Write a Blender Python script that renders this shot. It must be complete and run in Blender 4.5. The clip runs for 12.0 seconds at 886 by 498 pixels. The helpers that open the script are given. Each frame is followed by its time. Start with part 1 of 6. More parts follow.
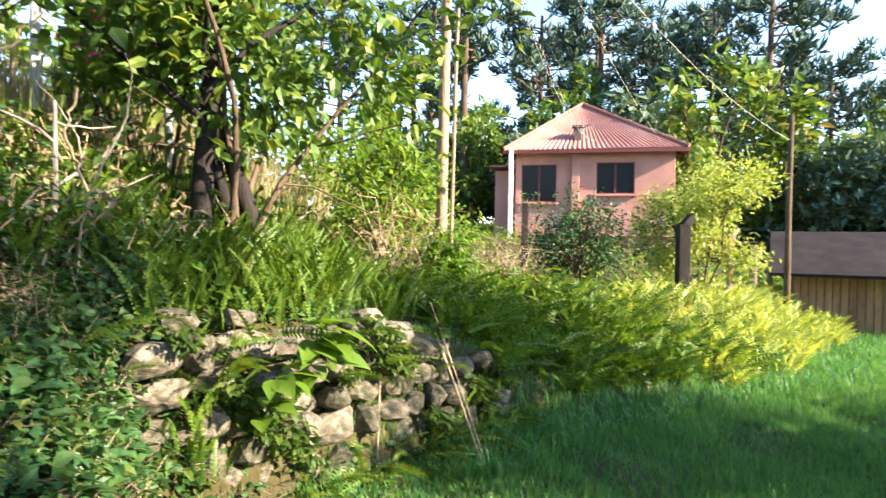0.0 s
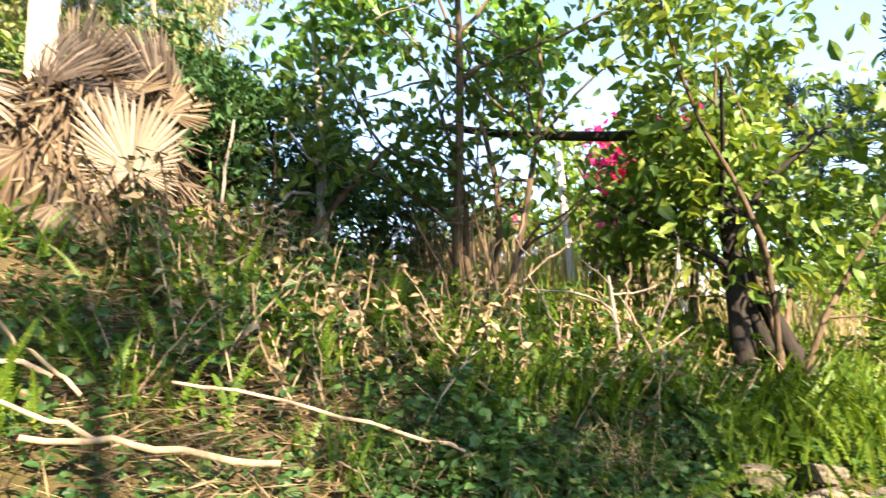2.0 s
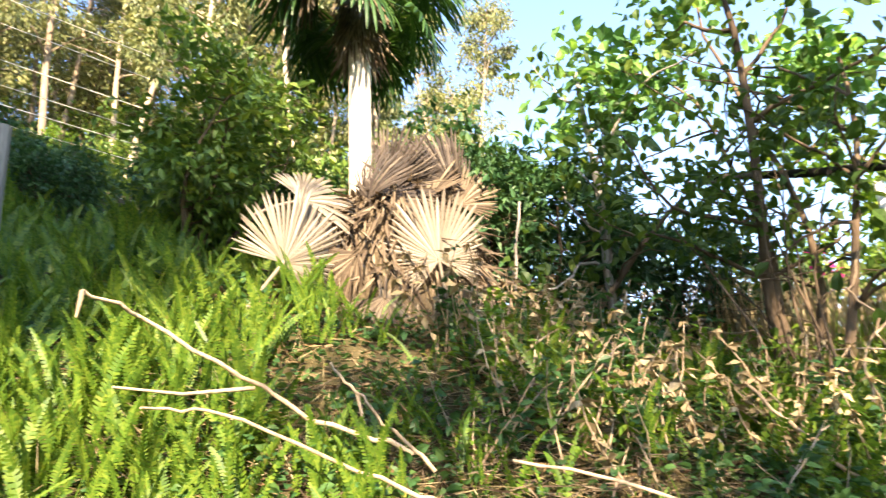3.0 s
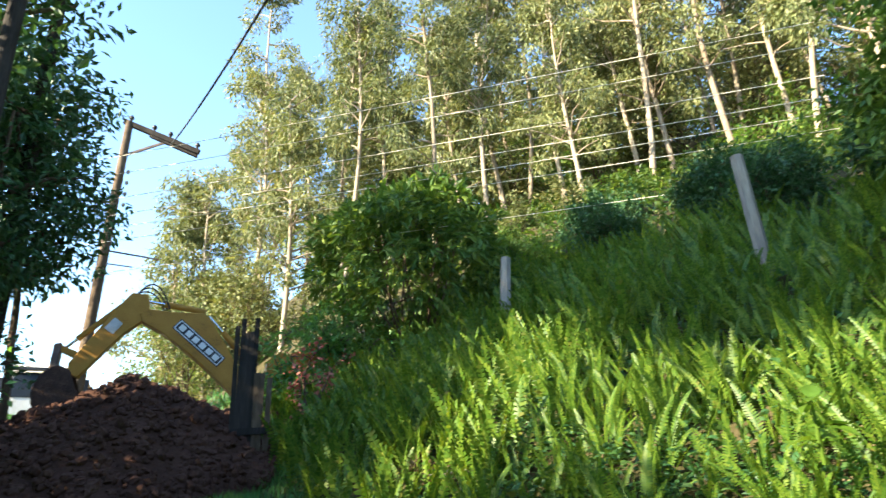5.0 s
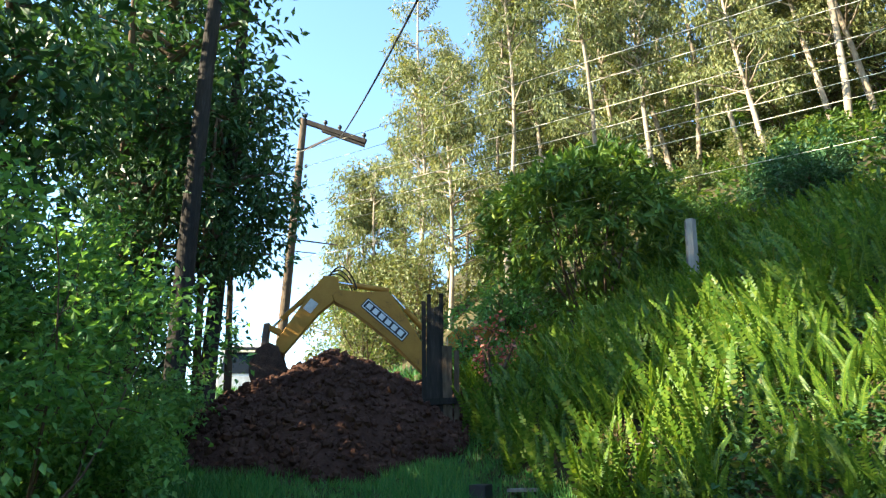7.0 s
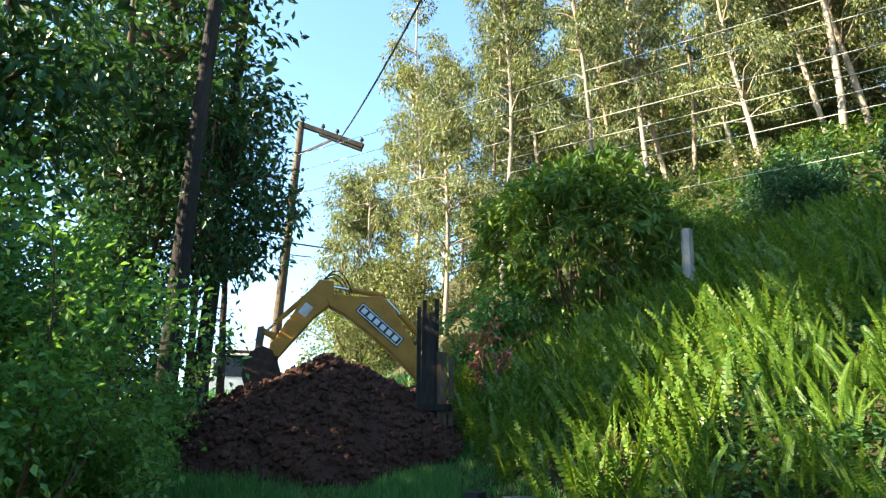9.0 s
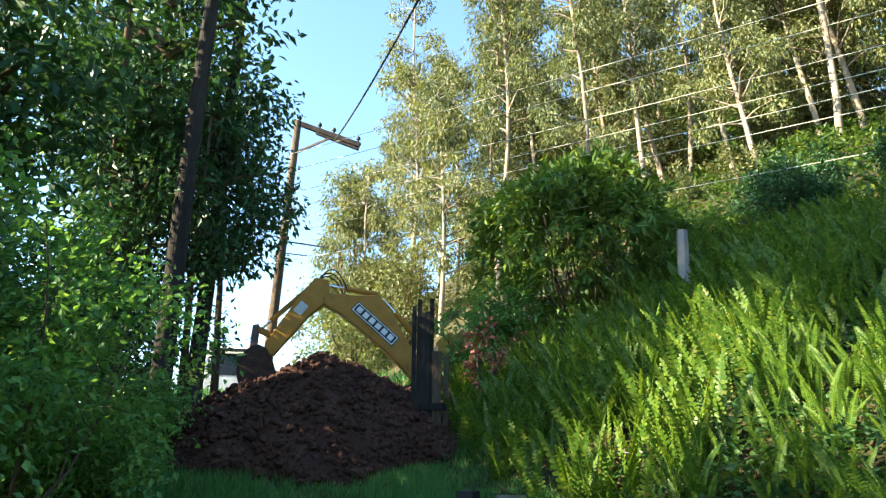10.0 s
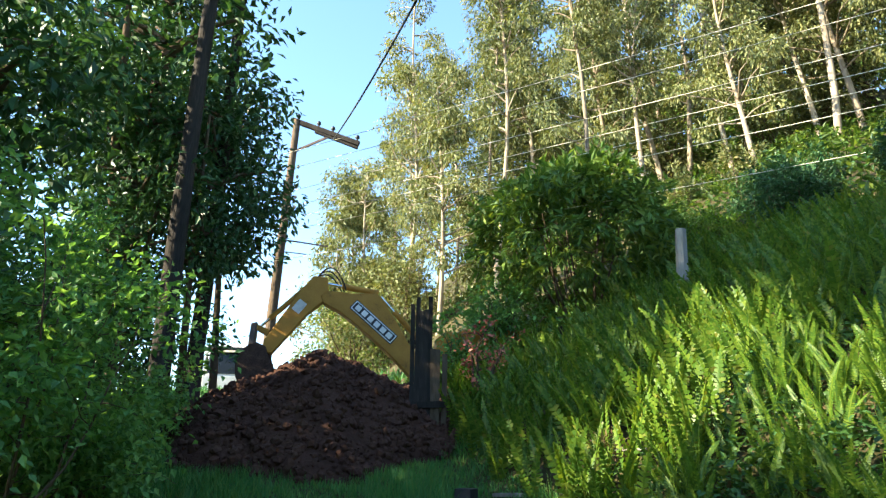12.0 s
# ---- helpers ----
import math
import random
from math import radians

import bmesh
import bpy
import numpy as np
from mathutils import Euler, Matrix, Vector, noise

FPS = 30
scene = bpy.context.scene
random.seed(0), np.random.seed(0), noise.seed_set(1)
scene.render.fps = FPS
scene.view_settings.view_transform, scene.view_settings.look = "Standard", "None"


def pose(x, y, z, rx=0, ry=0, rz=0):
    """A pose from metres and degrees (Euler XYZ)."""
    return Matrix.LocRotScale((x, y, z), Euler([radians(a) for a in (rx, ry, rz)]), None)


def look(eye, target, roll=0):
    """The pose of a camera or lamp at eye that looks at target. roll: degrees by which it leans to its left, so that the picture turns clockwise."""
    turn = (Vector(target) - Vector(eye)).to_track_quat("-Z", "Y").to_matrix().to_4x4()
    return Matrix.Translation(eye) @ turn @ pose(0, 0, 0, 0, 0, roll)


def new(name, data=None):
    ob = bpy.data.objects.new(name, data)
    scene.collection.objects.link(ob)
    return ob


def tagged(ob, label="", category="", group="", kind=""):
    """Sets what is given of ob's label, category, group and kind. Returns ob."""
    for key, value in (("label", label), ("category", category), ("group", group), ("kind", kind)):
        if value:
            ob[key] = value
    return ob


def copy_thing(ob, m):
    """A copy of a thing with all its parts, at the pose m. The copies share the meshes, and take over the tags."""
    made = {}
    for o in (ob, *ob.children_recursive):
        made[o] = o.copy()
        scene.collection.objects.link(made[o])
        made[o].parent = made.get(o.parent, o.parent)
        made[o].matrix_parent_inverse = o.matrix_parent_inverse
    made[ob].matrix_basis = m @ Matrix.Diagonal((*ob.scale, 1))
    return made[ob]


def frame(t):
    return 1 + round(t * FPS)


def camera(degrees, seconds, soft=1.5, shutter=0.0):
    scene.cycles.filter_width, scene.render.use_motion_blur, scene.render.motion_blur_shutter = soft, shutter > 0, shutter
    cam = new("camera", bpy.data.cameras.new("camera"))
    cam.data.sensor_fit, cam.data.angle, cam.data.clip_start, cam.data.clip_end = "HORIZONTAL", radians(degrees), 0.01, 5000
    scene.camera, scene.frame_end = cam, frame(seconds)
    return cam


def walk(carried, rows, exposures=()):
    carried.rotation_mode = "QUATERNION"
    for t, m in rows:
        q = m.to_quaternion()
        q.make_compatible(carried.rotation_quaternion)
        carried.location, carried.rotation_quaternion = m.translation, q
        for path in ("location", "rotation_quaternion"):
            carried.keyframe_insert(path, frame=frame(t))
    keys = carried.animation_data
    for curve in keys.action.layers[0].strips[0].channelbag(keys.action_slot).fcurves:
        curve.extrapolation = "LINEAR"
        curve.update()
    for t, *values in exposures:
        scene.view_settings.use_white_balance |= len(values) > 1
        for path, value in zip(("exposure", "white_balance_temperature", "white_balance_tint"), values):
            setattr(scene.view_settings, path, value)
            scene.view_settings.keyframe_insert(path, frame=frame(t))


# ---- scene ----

cam = camera(70.4, 12.0, soft=1.3, shutter=0.19)
PATH = [
    (0, (0.156, -0.249, 1.715), (0.134, 1.751, 1.69), 0.9),
    (0.5, (0.105, -0.27, 1.732), (-0.281, 1.691, 1.794), -1.8),
    (1, (0.027, -0.335, 1.777), (-0.672, 1.534, 1.913), -2.6),
    (1.5, (-0.132, -0.458, 1.834), (-1.134, 1.255, 2.084), -3.4),
    (2, (-0.286, -0.613, 1.859), (-1.557, 0.872, 2.282), -3.9),
    (2.5, (-0.401, -0.785, 1.893), (-1.913, 0.398, 2.455), -3.9),
    (3, (-0.406, -0.835, 1.918), (-2.107, -0.023, 2.585), -2.9),
    (3.5, (-0.321, -0.855, 1.95), (-2.159, -0.55, 2.676), 0.2),
    (3.7, (-0.254, -0.847, 1.942), (-2.111, -0.8, 2.684), -0.1),
    (5.3, (0.23, -1.244, 1.904), (-1.174, -2.516, 2.547), -1.3),
    (5.5, (0.219, -1.311, 1.888), (-1.12, -2.656, 2.52), -0.8),
    (6, (0.31, -1.331, 1.886), (-0.926, -2.776, 2.506), -1.2),
    (6.5, (0.364, -1.354, 1.861), (-0.846, -2.826, 2.47), -0.7),
    (7, (0.381, -1.365, 1.874), (-0.805, -2.857, 2.48), -0.5),
    (9, (0.396, -1.392, 1.876), (-0.8, -2.869, 2.5), 0.3),
    (9.5, (0.393, -1.385, 1.874), (-0.803, -2.862, 2.497), 0.4),
    (10, (0.39, -1.39, 1.865), (-0.815, -2.859, 2.489), 0.6),
    (10.5, (0.381, -1.398, 1.859), (-0.834, -2.86, 2.481), 0.6),
    (11, (0.377, -1.405, 1.856), (-0.837, -2.865, 2.483), 0.7),
    (11.5, (0.398, -1.394, 1.866), (-0.818, -2.855, 2.488), 0.7),
    (12, (0.379, -1.394, 1.847), (-0.829, -2.862, 2.47), 0.7),
]
walk(cam, [(t, look(eye, target, roll)) for t, eye, target, roll in PATH],
     [(0, 2.4, 6150, 17), (1.5, 2.46, 6750, 17), (3.7, 2.6, 6550, 17), (5.5, 2.38, 6000, 4), (12, 2.34, 6050, 4)])

# ---- sky and sun ----
SUN_AZ, SUN_EL = radians(112), radians(27)
world = bpy.data.worlds.new("sky")
scene.world = world
world.use_nodes = True
wn = world.node_tree.nodes
sky = wn.new("ShaderNodeTexSky")
sky.sky_type, sky.sun_disc = "NISHITA", False
sky.sun_elevation, sky.sun_rotation = SUN_EL, SUN_AZ
sky.air_density, sky.dust_density, sky.ozone_density = 1.0, 0.25, 2.0
world.node_tree.links.new(sky.outputs[0], wn["Background"].inputs[0])
wn["Background"].inputs[1].default_value = 0.125
sun = new("sun", bpy.data.lights.new("sun", "SUN"))
sun.data.energy, sun.data.angle, sun.data.color = 5.0, radians(0.6), (1.0, 0.83, 0.58)
to_sun = Vector((math.sin(SUN_AZ) * math.cos(SUN_EL), math.cos(SUN_AZ) * math.cos(SUN_EL), math.sin(SUN_EL)))
sun.matrix_world = look(to_sun * 50, (0, 0, 0))

# ---- materials ----
def nodes_of(name):
    m = bpy.data.materials.new(name)
    m.use_nodes = True
    return m, m.node_tree.nodes, m.node_tree.links


def ramp_of(n, stops):
    r = n.new("ShaderNodeValToRGB")
    while len(r.color_ramp.elements) < len(stops):
        r.color_ramp.elements.new(0.5)
    for e, (p, c) in zip(r.color_ramp.elements, stops):
        e.position, e.color = p, (*c, 1)
    return r


def surface(name, stops, scale=4.0, rough=0.8, metal=0.0, bump=0.3, fine=40.0, spec=0.3, stretch=(1, 1, 1)):
    """A solid with colour patches at one scale, grain at another and a relief."""
    m, n, l = nodes_of(name)
    b = n["Principled BSDF"]
    co, mp = n.new("ShaderNodeTexCoord"), n.new("ShaderNodeMapping")
    mp.inputs["Scale"].default_value = stretch
    l.new(co.outputs["Object"], mp.inputs[0])
    big, small = n.new("ShaderNodeTexNoise"), n.new("ShaderNodeTexNoise")
    for t, s, d in ((big, scale, 5), (small, fine, 4)):
        t.inputs["Scale"].default_value, t.inputs["Detail"].default_value = s, d
        l.new(mp.outputs[0], t.inputs["Vector"])
    info = n.new("ShaderNodeObjectInfo")
    mix = n.new("ShaderNodeMath")
    mix.operation = "MULTIPLY_ADD"
    mix.inputs[1].default_value = 0.45
    l.new(small.outputs[0], mix.inputs[0])
    add = n.new("ShaderNodeMath")
    add.operation = "MULTIPLY_ADD"
    add.inputs[1].default_value = 0.75
    l.new(big.outputs[0], add.inputs[0])
    shift = n.new("ShaderNodeMath")
    shift.operation = "MULTIPLY_ADD"
    shift.inputs[1].default_value, shift.inputs[2].default_value = 0.2, -0.2
    l.new(info.outputs["Random"], shift.inputs[0])
    l.new(shift.outputs[0], add.inputs[2])
    l.new(add.outputs[0], mix.inputs[2])
    r = ramp_of(n, stops)
    l.new(mix.outputs[0], r.inputs[0])
    l.new(r.outputs[0], b.inputs["Base Color"])
    b.inputs["Roughness"].default_value, b.inputs["Metallic"].default_value = rough, metal
    b.inputs["Specular IOR Level"].default_value = spec
    bp = n.new("ShaderNodeBump")
    bp.inputs["Strength"].default_value, bp.inputs["Distance"].default_value = bump, 0.02
    l.new(small.outputs[0], bp.inputs["Height"])
    l.new(bp.outputs[0], b.inputs["Normal"])
    return m


def leafy(name, stops, through_light=0.45, rough=0.45, tint=(1.25, 1.15, 0.5)):
    """Leaves: each island of the mesh has its own tone; light comes through them."""
    m, n, l = nodes_of(name)
    b, out = n["Principled BSDF"], n["Material Output"]
    geo, info = n.new("ShaderNodeNewGeometry"), n.new("ShaderNodeObjectInfo")
    mixv = n.new("ShaderNodeMath")
    mixv.operation = "MULTIPLY_ADD"
    mixv.inputs[1].default_value = 0.8
    l.new(geo.outputs["Random Per Island"], mixv.inputs[0])
    sh = n.new("ShaderNodeMath")
    sh.operation = "MULTIPLY"
    sh.inputs[1].default_value = 0.2
    l.new(info.outputs["Random"], sh.inputs[0])
    l.new(sh.outputs[0], mixv.inputs[2])
    r = ramp_of(n, stops)
    l.new(mixv.outputs[0], r.inputs[0])
    l.new(r.outputs[0], b.inputs["Base Color"])
    b.inputs["Roughness"].default_value = rough
    b.inputs["Specular IOR Level"].default_value = 0.35
    tr, mx = n.new("ShaderNodeBsdfTranslucent"), n.new("ShaderNodeMixShader")
    mul = n.new("ShaderNodeMix")
    mul.data_type, mul.blend_type = "RGBA", "MULTIPLY"
    mul.inputs[0].default_value = 1
    mul.inputs[7].default_value = (*tint, 1)
    l.new(r.outputs[0], mul.inputs[6])
    l.new(mul.outputs[2], tr.inputs[0])
    mx.inputs[0].default_value = through_light
    l.new(b.outputs[0], mx.inputs[1])
    l.new(tr.outputs[0], mx.inputs[2])
    l.new(mx.outputs[0], out.inputs[0])
    return m


def plain(name, colour, rough=0.5, metal=0.0, spec=0.5):
    c = colour
    return surface(name, [(0.2, tuple(v * 0.75 for v in c)), (0.8, tuple(min(1, v * 1.2) for v in c))], 6, rough, metal, 0.08, 80, spec)


SOIL = surface("forest_soil", [(0.2, (0.02, 0.018, 0.008)), (0.45, (0.045, 0.042, 0.016)), (0.65, (0.075, 0.06, 0.03)), (0.9, (0.14, 0.11, 0.06))], 1.5, 0.95, 0, 0.8, 25, 0.1)
RED_SOIL = surface("red_soil", [(0.2, (0.03, 0.016, 0.011)), (0.5, (0.06, 0.03, 0.021)), (0.85, (0.11, 0.058, 0.041))], 3, 0.95, 0, 0.9, 30, 0.1)
STONE = surface("field_stone", [(0.22, (0.02, 0.026, 0.012)), (0.45, (0.08, 0.078, 0.05)), (0.6, (0.2, 0.17, 0.13)), (0.75, (0.33, 0.3, 0.25)), (0.82, (0.55, 0.53, 0.47))], 7, 0.9, 0, 0.8, 45, 0.2)
FERN = leafy("fern_green", [(0.0, (0.0374, 0.0986, 0.0122)), (0.5, (0.0952, 0.18, 0.0177)), (0.9, (0.177, 0.252, 0.0306)), (1.0, (0.204, 0.177, 0.0476))], 0.45)
GRASS = leafy("grass_green", [(0.0, (0.04, 0.14, 0.04)), (0.6, (0.085, 0.25, 0.065)), (1.0, (0.18, 0.31, 0.08))], 0.4)
COVER = leafy("creeper_green", [(0.0, (0.0192, 0.064, 0.0192)), (0.6, (0.0512, 0.128, 0.0352)), (0.93, (0.0832, 0.154, 0.0384)), (1.0, (0.288, 0.243, 0.0256))], 0.35)
SHRUB = leafy("shrub_green", [(0.0, (0.028, 0.064, 0.012)), (0.6, (0.072, 0.136, 0.024)), (1.0, (0.176, 0.24, 0.044))], 0.52)
LIME = leafy("lime_green", [(0.0, (0.072, 0.16, 0.016)), (0.6, (0.144, 0.256, 0.028)), (0.95, (0.24, 0.304, 0.04)), (1.0, (0.36, 0.288, 0.04))], 0.5)
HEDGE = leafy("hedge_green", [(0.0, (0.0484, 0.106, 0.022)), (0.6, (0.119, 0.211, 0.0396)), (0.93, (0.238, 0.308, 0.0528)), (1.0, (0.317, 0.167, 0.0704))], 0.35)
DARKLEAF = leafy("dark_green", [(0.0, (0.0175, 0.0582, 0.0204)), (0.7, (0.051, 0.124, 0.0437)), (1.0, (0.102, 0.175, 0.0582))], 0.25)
PINE = leafy("araucaria_green", [(0.0, (0.035, 0.075, 0.05)), (0.7, (0.085, 0.15, 0.095)), (1.0, (0.16, 0.22, 0.12))], 0.2, 0.7)
# paler than LIME: the sun on these leaves is put into the colour
PALELEAF = leafy("pale_yellow_green", [(0.0, (0.2, 0.27, 0.06)), (0.6, (0.34, 0.42, 0.1)), (1.0, (0.48, 0.48, 0.14))], 0.45)
LANELEAF = leafy("lane_shrub_green", [(0.0, (0.0691, 0.173, 0.0576)), (0.6, (0.167, 0.346, 0.0922)), (1.0, (0.288, 0.461, 0.127))], 0.45)
EUCA = leafy("eucalyptus_green", [(0.0, (0.05, 0.07, 0.026)), (0.5, (0.155, 0.182, 0.066)), (0.9, (0.29, 0.295, 0.122)), (1.0, (0.34, 0.264, 0.112))], 0.3)
DRYLEAF = leafy("dry_leaf", [(0.0, (0.08, 0.048, 0.02)), (0.5, (0.208, 0.136, 0.064)), (1.0, (0.36, 0.264, 0.144))], 0.25, 0.8, (1, 0.9, 0.7))
PALMDRY = leafy("dry_palm", [(0.0, (0.16, 0.132, 0.096)), (0.6, (0.272, 0.232, 0.18)), (1.0, (0.4, 0.352, 0.288))], 0.25, 0.7, (1, 0.9, 0.7))
THATCH = leafy("dead_thatch", [(0.0, (0.048, 0.032, 0.02)), (0.6, (0.136, 0.1, 0.064)), (1.0, (0.288, 0.232, 0.16))], 0.15, 0.8, (1, 0.9, 0.7))
STRAW = leafy("straw", [(0.0, (0.176, 0.128, 0.064)), (0.6, (0.336, 0.264, 0.144)), (1.0, (0.48, 0.4, 0.24))], 0.25, 0.7, (1, 0.9, 0.7))
BLOSSOM = leafy("salmon_blossom", [(0.0, (0.3, 0.07, 0.05)), (0.6, (0.5, 0.17, 0.12)), (1.0, (0.62, 0.3, 0.22))], 0.4, 0.6, (1.1, 0.9, 0.8))
PINK = leafy("pink_petal", [(0.0, (0.5, 0.015, 0.16)), (1.0, (0.8, 0.06, 0.3))], 0.5, 0.5, (1.1, 0.8, 0.9))
BARK = surface("bark", [(0.2, (0.05, 0.035, 0.022)), (0.6, (0.13, 0.095, 0.065)), (0.9, (0.25, 0.2, 0.15))], 5, 0.95, 0, 0.9, 30, 0.1, (1, 1, 0.25))
PALEBARK = surface("pale_bark", [(0.2, (0.12, 0.085, 0.055)), (0.5, (0.3, 0.24, 0.17)), (0.8, (0.5, 0.43, 0.34))], 1.2, 0.8, 0, 0.4, 12, 0.2, (1, 1, 0.3))
PALMBARK = surface("palm_bark", [(0.2, (0.3, 0.26, 0.2)), (0.6, (0.6, 0.54, 0.45)), (0.9, (0.75, 0.7, 0.6))], 5, 0.85, 0, 0.5, 30, 0.2, (1, 1, 3))
DRYWOOD = surface("dry_wood", [(0.2, (0.16, 0.11, 0.07)), (0.6, (0.4, 0.31, 0.21)), (0.9, (0.58, 0.48, 0.36))], 5, 0.85, 0, 0.6, 40, 0.2, (1, 1, 0.3))
GREYWOOD = surface("weathered_wood", [(0.2, (0.12, 0.1, 0.085)), (0.6, (0.3, 0.27, 0.23)), (0.9, (0.46, 0.42, 0.37))], 6, 0.9, 0, 0.6, 40, 0.2, (1, 1, 0.15))
DARKWOOD = surface("charred_wood", [(0.2, (0.012, 0.011, 0.01)), (0.6, (0.035, 0.03, 0.026)), (0.9, (0.08, 0.065, 0.05))], 6, 0.95, 0, 0.8, 40, 0.2, (1, 1, 0.15))
POLEWOOD = surface("pole_wood", [(0.2, (0.16, 0.11, 0.075)), (0.6, (0.32, 0.23, 0.16)), (0.9, (0.45, 0.35, 0.26))], 4, 0.85, 0, 0.5, 40, 0.2, (1, 1, 0.1))
PINKWALL = surface("pink_plaster", [(0.15, (0.3, 0.15, 0.12)), (0.5, (0.5, 0.265, 0.21)), (0.85, (0.6, 0.35, 0.28))], 1.2, 0.9, 0, 0.25, 60, 0.15)
DARKBASE = surface("dark_plinth", [(0.2, (0.05, 0.035, 0.03)), (0.8, (0.13, 0.08, 0.065))], 2, 0.95, 0, 0.4, 40, 0.1)
TINROOF = surface("rusty_tin", [(0.2, (0.15, 0.06, 0.042)), (0.5, (0.3, 0.135, 0.1)), (0.85, (0.42, 0.25, 0.2))], 0.8, 0.75, 0.0, 0.2, 20, 0.3)
MAROON = plain("maroon_paint", (0.13, 0.03, 0.025), 0.6)
WHITEPAINT = surface("white_paint", [(0.2, (0.5, 0.47, 0.42)), (0.6, (0.75, 0.73, 0.68)), (0.9, (0.82, 0.8, 0.76))], 4, 0.7, 0, 0.2, 50, 0.3)
YELLOW = surface("digger_yellow", [(0.2, (0.12, 0.06, 0.02)), (0.4, (0.42, 0.2, 0.03)), (0.9, (0.54, 0.28, 0.05))], 5, 0.6, 0, 0.12, 50, 0.25)
CAKED = surface("earth_caked_steel", [(0.2, (0.035, 0.022, 0.017)), (0.55, (0.1, 0.058, 0.042)), (0.85, (0.2, 0.13, 0.1))], 7, 0.85, 0, 0.7, 35, 0.2)
DARKFAN = leafy("dark_palm_leaf", [(0.0, (0.02, 0.015, 0.012)), (0.6, (0.06, 0.045, 0.035)), (1.0, (0.15, 0.12, 0.09))], 0.1, 0.7, (1, 0.9, 0.7))
STEEL = surface("worn_steel", [(0.2, (0.05, 0.04, 0.035)), (0.6, (0.16, 0.12, 0.1)), (0.9, (0.3, 0.22, 0.17))], 6, 0.6, 0.5, 0.3, 50, 0.5)
CHROME = plain("ram_chrome", (0.7, 0.7, 0.7), 0.2, 1.0)
RUBBER = plain("black_rubber", (0.02, 0.02, 0.02), 0.7)
BLACK = plain("black_paint", (0.015, 0.015, 0.02), 0.5)
WIRE = plain("wire_metal", (0.66, 0.6, 0.48), 0.5, 0.0)
ROOFFELT = surface("dark_roof", [(0.2, (0.016, 0.014, 0.014)), (0.8, (0.045, 0.038, 0.038))], 2, 0.95, 0, 0.4, 30, 0.05)
HUTWOOD = surface("hut_boards", [(0.2, (0.16, 0.09, 0.05)), (0.6, (0.36, 0.22, 0.13)), (0.9, (0.52, 0.36, 0.24))], 4, 0.9, 0, 0.5, 30, 0.2, (1, 1, 0.2))
GLASS = plain("dark_glass", (0.012, 0.014, 0.016), 0.2, 0.0, 0.35)
PALMGREEN = leafy("palm_green", [(0.0, (0.02, 0.06, 0.015)), (1.0, (0.06, 0.13, 0.03))], 0.3)
BARS = plain("badge_white", (0.8, 0.8, 0.78), 0.5)


# ---- mesh helpers ----
class Buf:
    """Vertices and faces gathered as arrays, turned into one mesh."""

    def __init__(self):
        self.v, self.f, self.n = [], [], 0

    def add(self, verts, faces):
        verts, faces = np.asarray(verts, float).reshape(-1, 3), np.asarray(faces, int)
        if len(verts):
            self.v.append(verts)
            self.f.append(faces + self.n)
            self.n += len(verts)
        return self

    def mesh(self, name, material, smooth=False):
        me = bpy.data.meshes.new(name)
        verts = np.concatenate(self.v)
        sizes = np.concatenate([np.full(len(f), f.shape[1]) for f in self.f])
        loops = np.concatenate([f.ravel() for f in self.f])
        me.vertices.add(len(verts))
        me.vertices.foreach_set("co", verts.ravel())
        me.loops.add(len(loops))
        me.loops.foreach_set("vertex_index", loops)
        me.polygons.add(len(sizes))
        me.polygons.foreach_set("loop_start", np.concatenate([[0], np.cumsum(sizes)[:-1]]))
        me.polygons.foreach_set("use_smooth", np.full(len(sizes), smooth))
        me.update(calc_edges=True)
        me.validate()
        me.materials.append(material)
        return me


def part(name, buf, material, parent=None, label="", smooth=False):
    """One mesh object from a Buf or a bmesh, under a thing or a part."""
    if isinstance(buf, Buf):
        me = buf.mesh(name, material, smooth)
    else:
        me = bpy.data.meshes.new(name)
        buf.to_mesh(me)
        buf.free()
        me.materials.append(material)
        if smooth:
            me.polygons.foreach_set("use_smooth", np.full(len(me.polygons), True))
    ob = new(name, me)
    ob.parent = parent
    return tagged(ob, label)


def thing(name, at, label, category, group="", turn=0.0, kind=""):
    ob = new(name)
    ob.matrix_basis = pose(*at, 0, 0, turn)
    ob.empty_display_size = 0.2
    return tagged(ob, label, category, group, kind)


def unit(a):
    a = np.asarray(a, float)
    return a / np.maximum(np.linalg.norm(a, axis=-1, keepdims=True), 1e-9)


def tube(buf, pts, radii, sides=7, cap=True):
    """A tapered tube along points."""
    pts, radii = np.asarray(pts, float), np.broadcast_to(np.asarray(radii, float), (len(pts),))
    tan = unit(np.gradient(pts, axis=0))
    ref = np.array([0.0, 0, 1]) if abs(tan[0][2]) < 0.9 else np.array([1.0, 0, 0])
    a = unit(np.cross(tan, ref))
    b = np.cross(tan, a)
    ang = np.arange(sides) * 2 * np.pi / sides
    ring = pts[:, None] + radii[:, None, None] * (np.cos(ang)[None, :, None] * a[:, None] + np.sin(ang)[None, :, None] * b[:, None])
    i, j = np.meshgrid(np.arange(len(pts) - 1), np.arange(sides), indexing="ij")
    k = (j + 1) % sides
    quads = np.stack([i * sides + j, i * sides + k, (i + 1) * sides + k, (i + 1) * sides + j], -1).reshape(-1, 4)
    buf.add(ring, quads)
    if cap:
        buf.add(ring[-1], [list(range(sides))])
        buf.add(ring[0], [list(range(sides))[::-1]])
    return buf


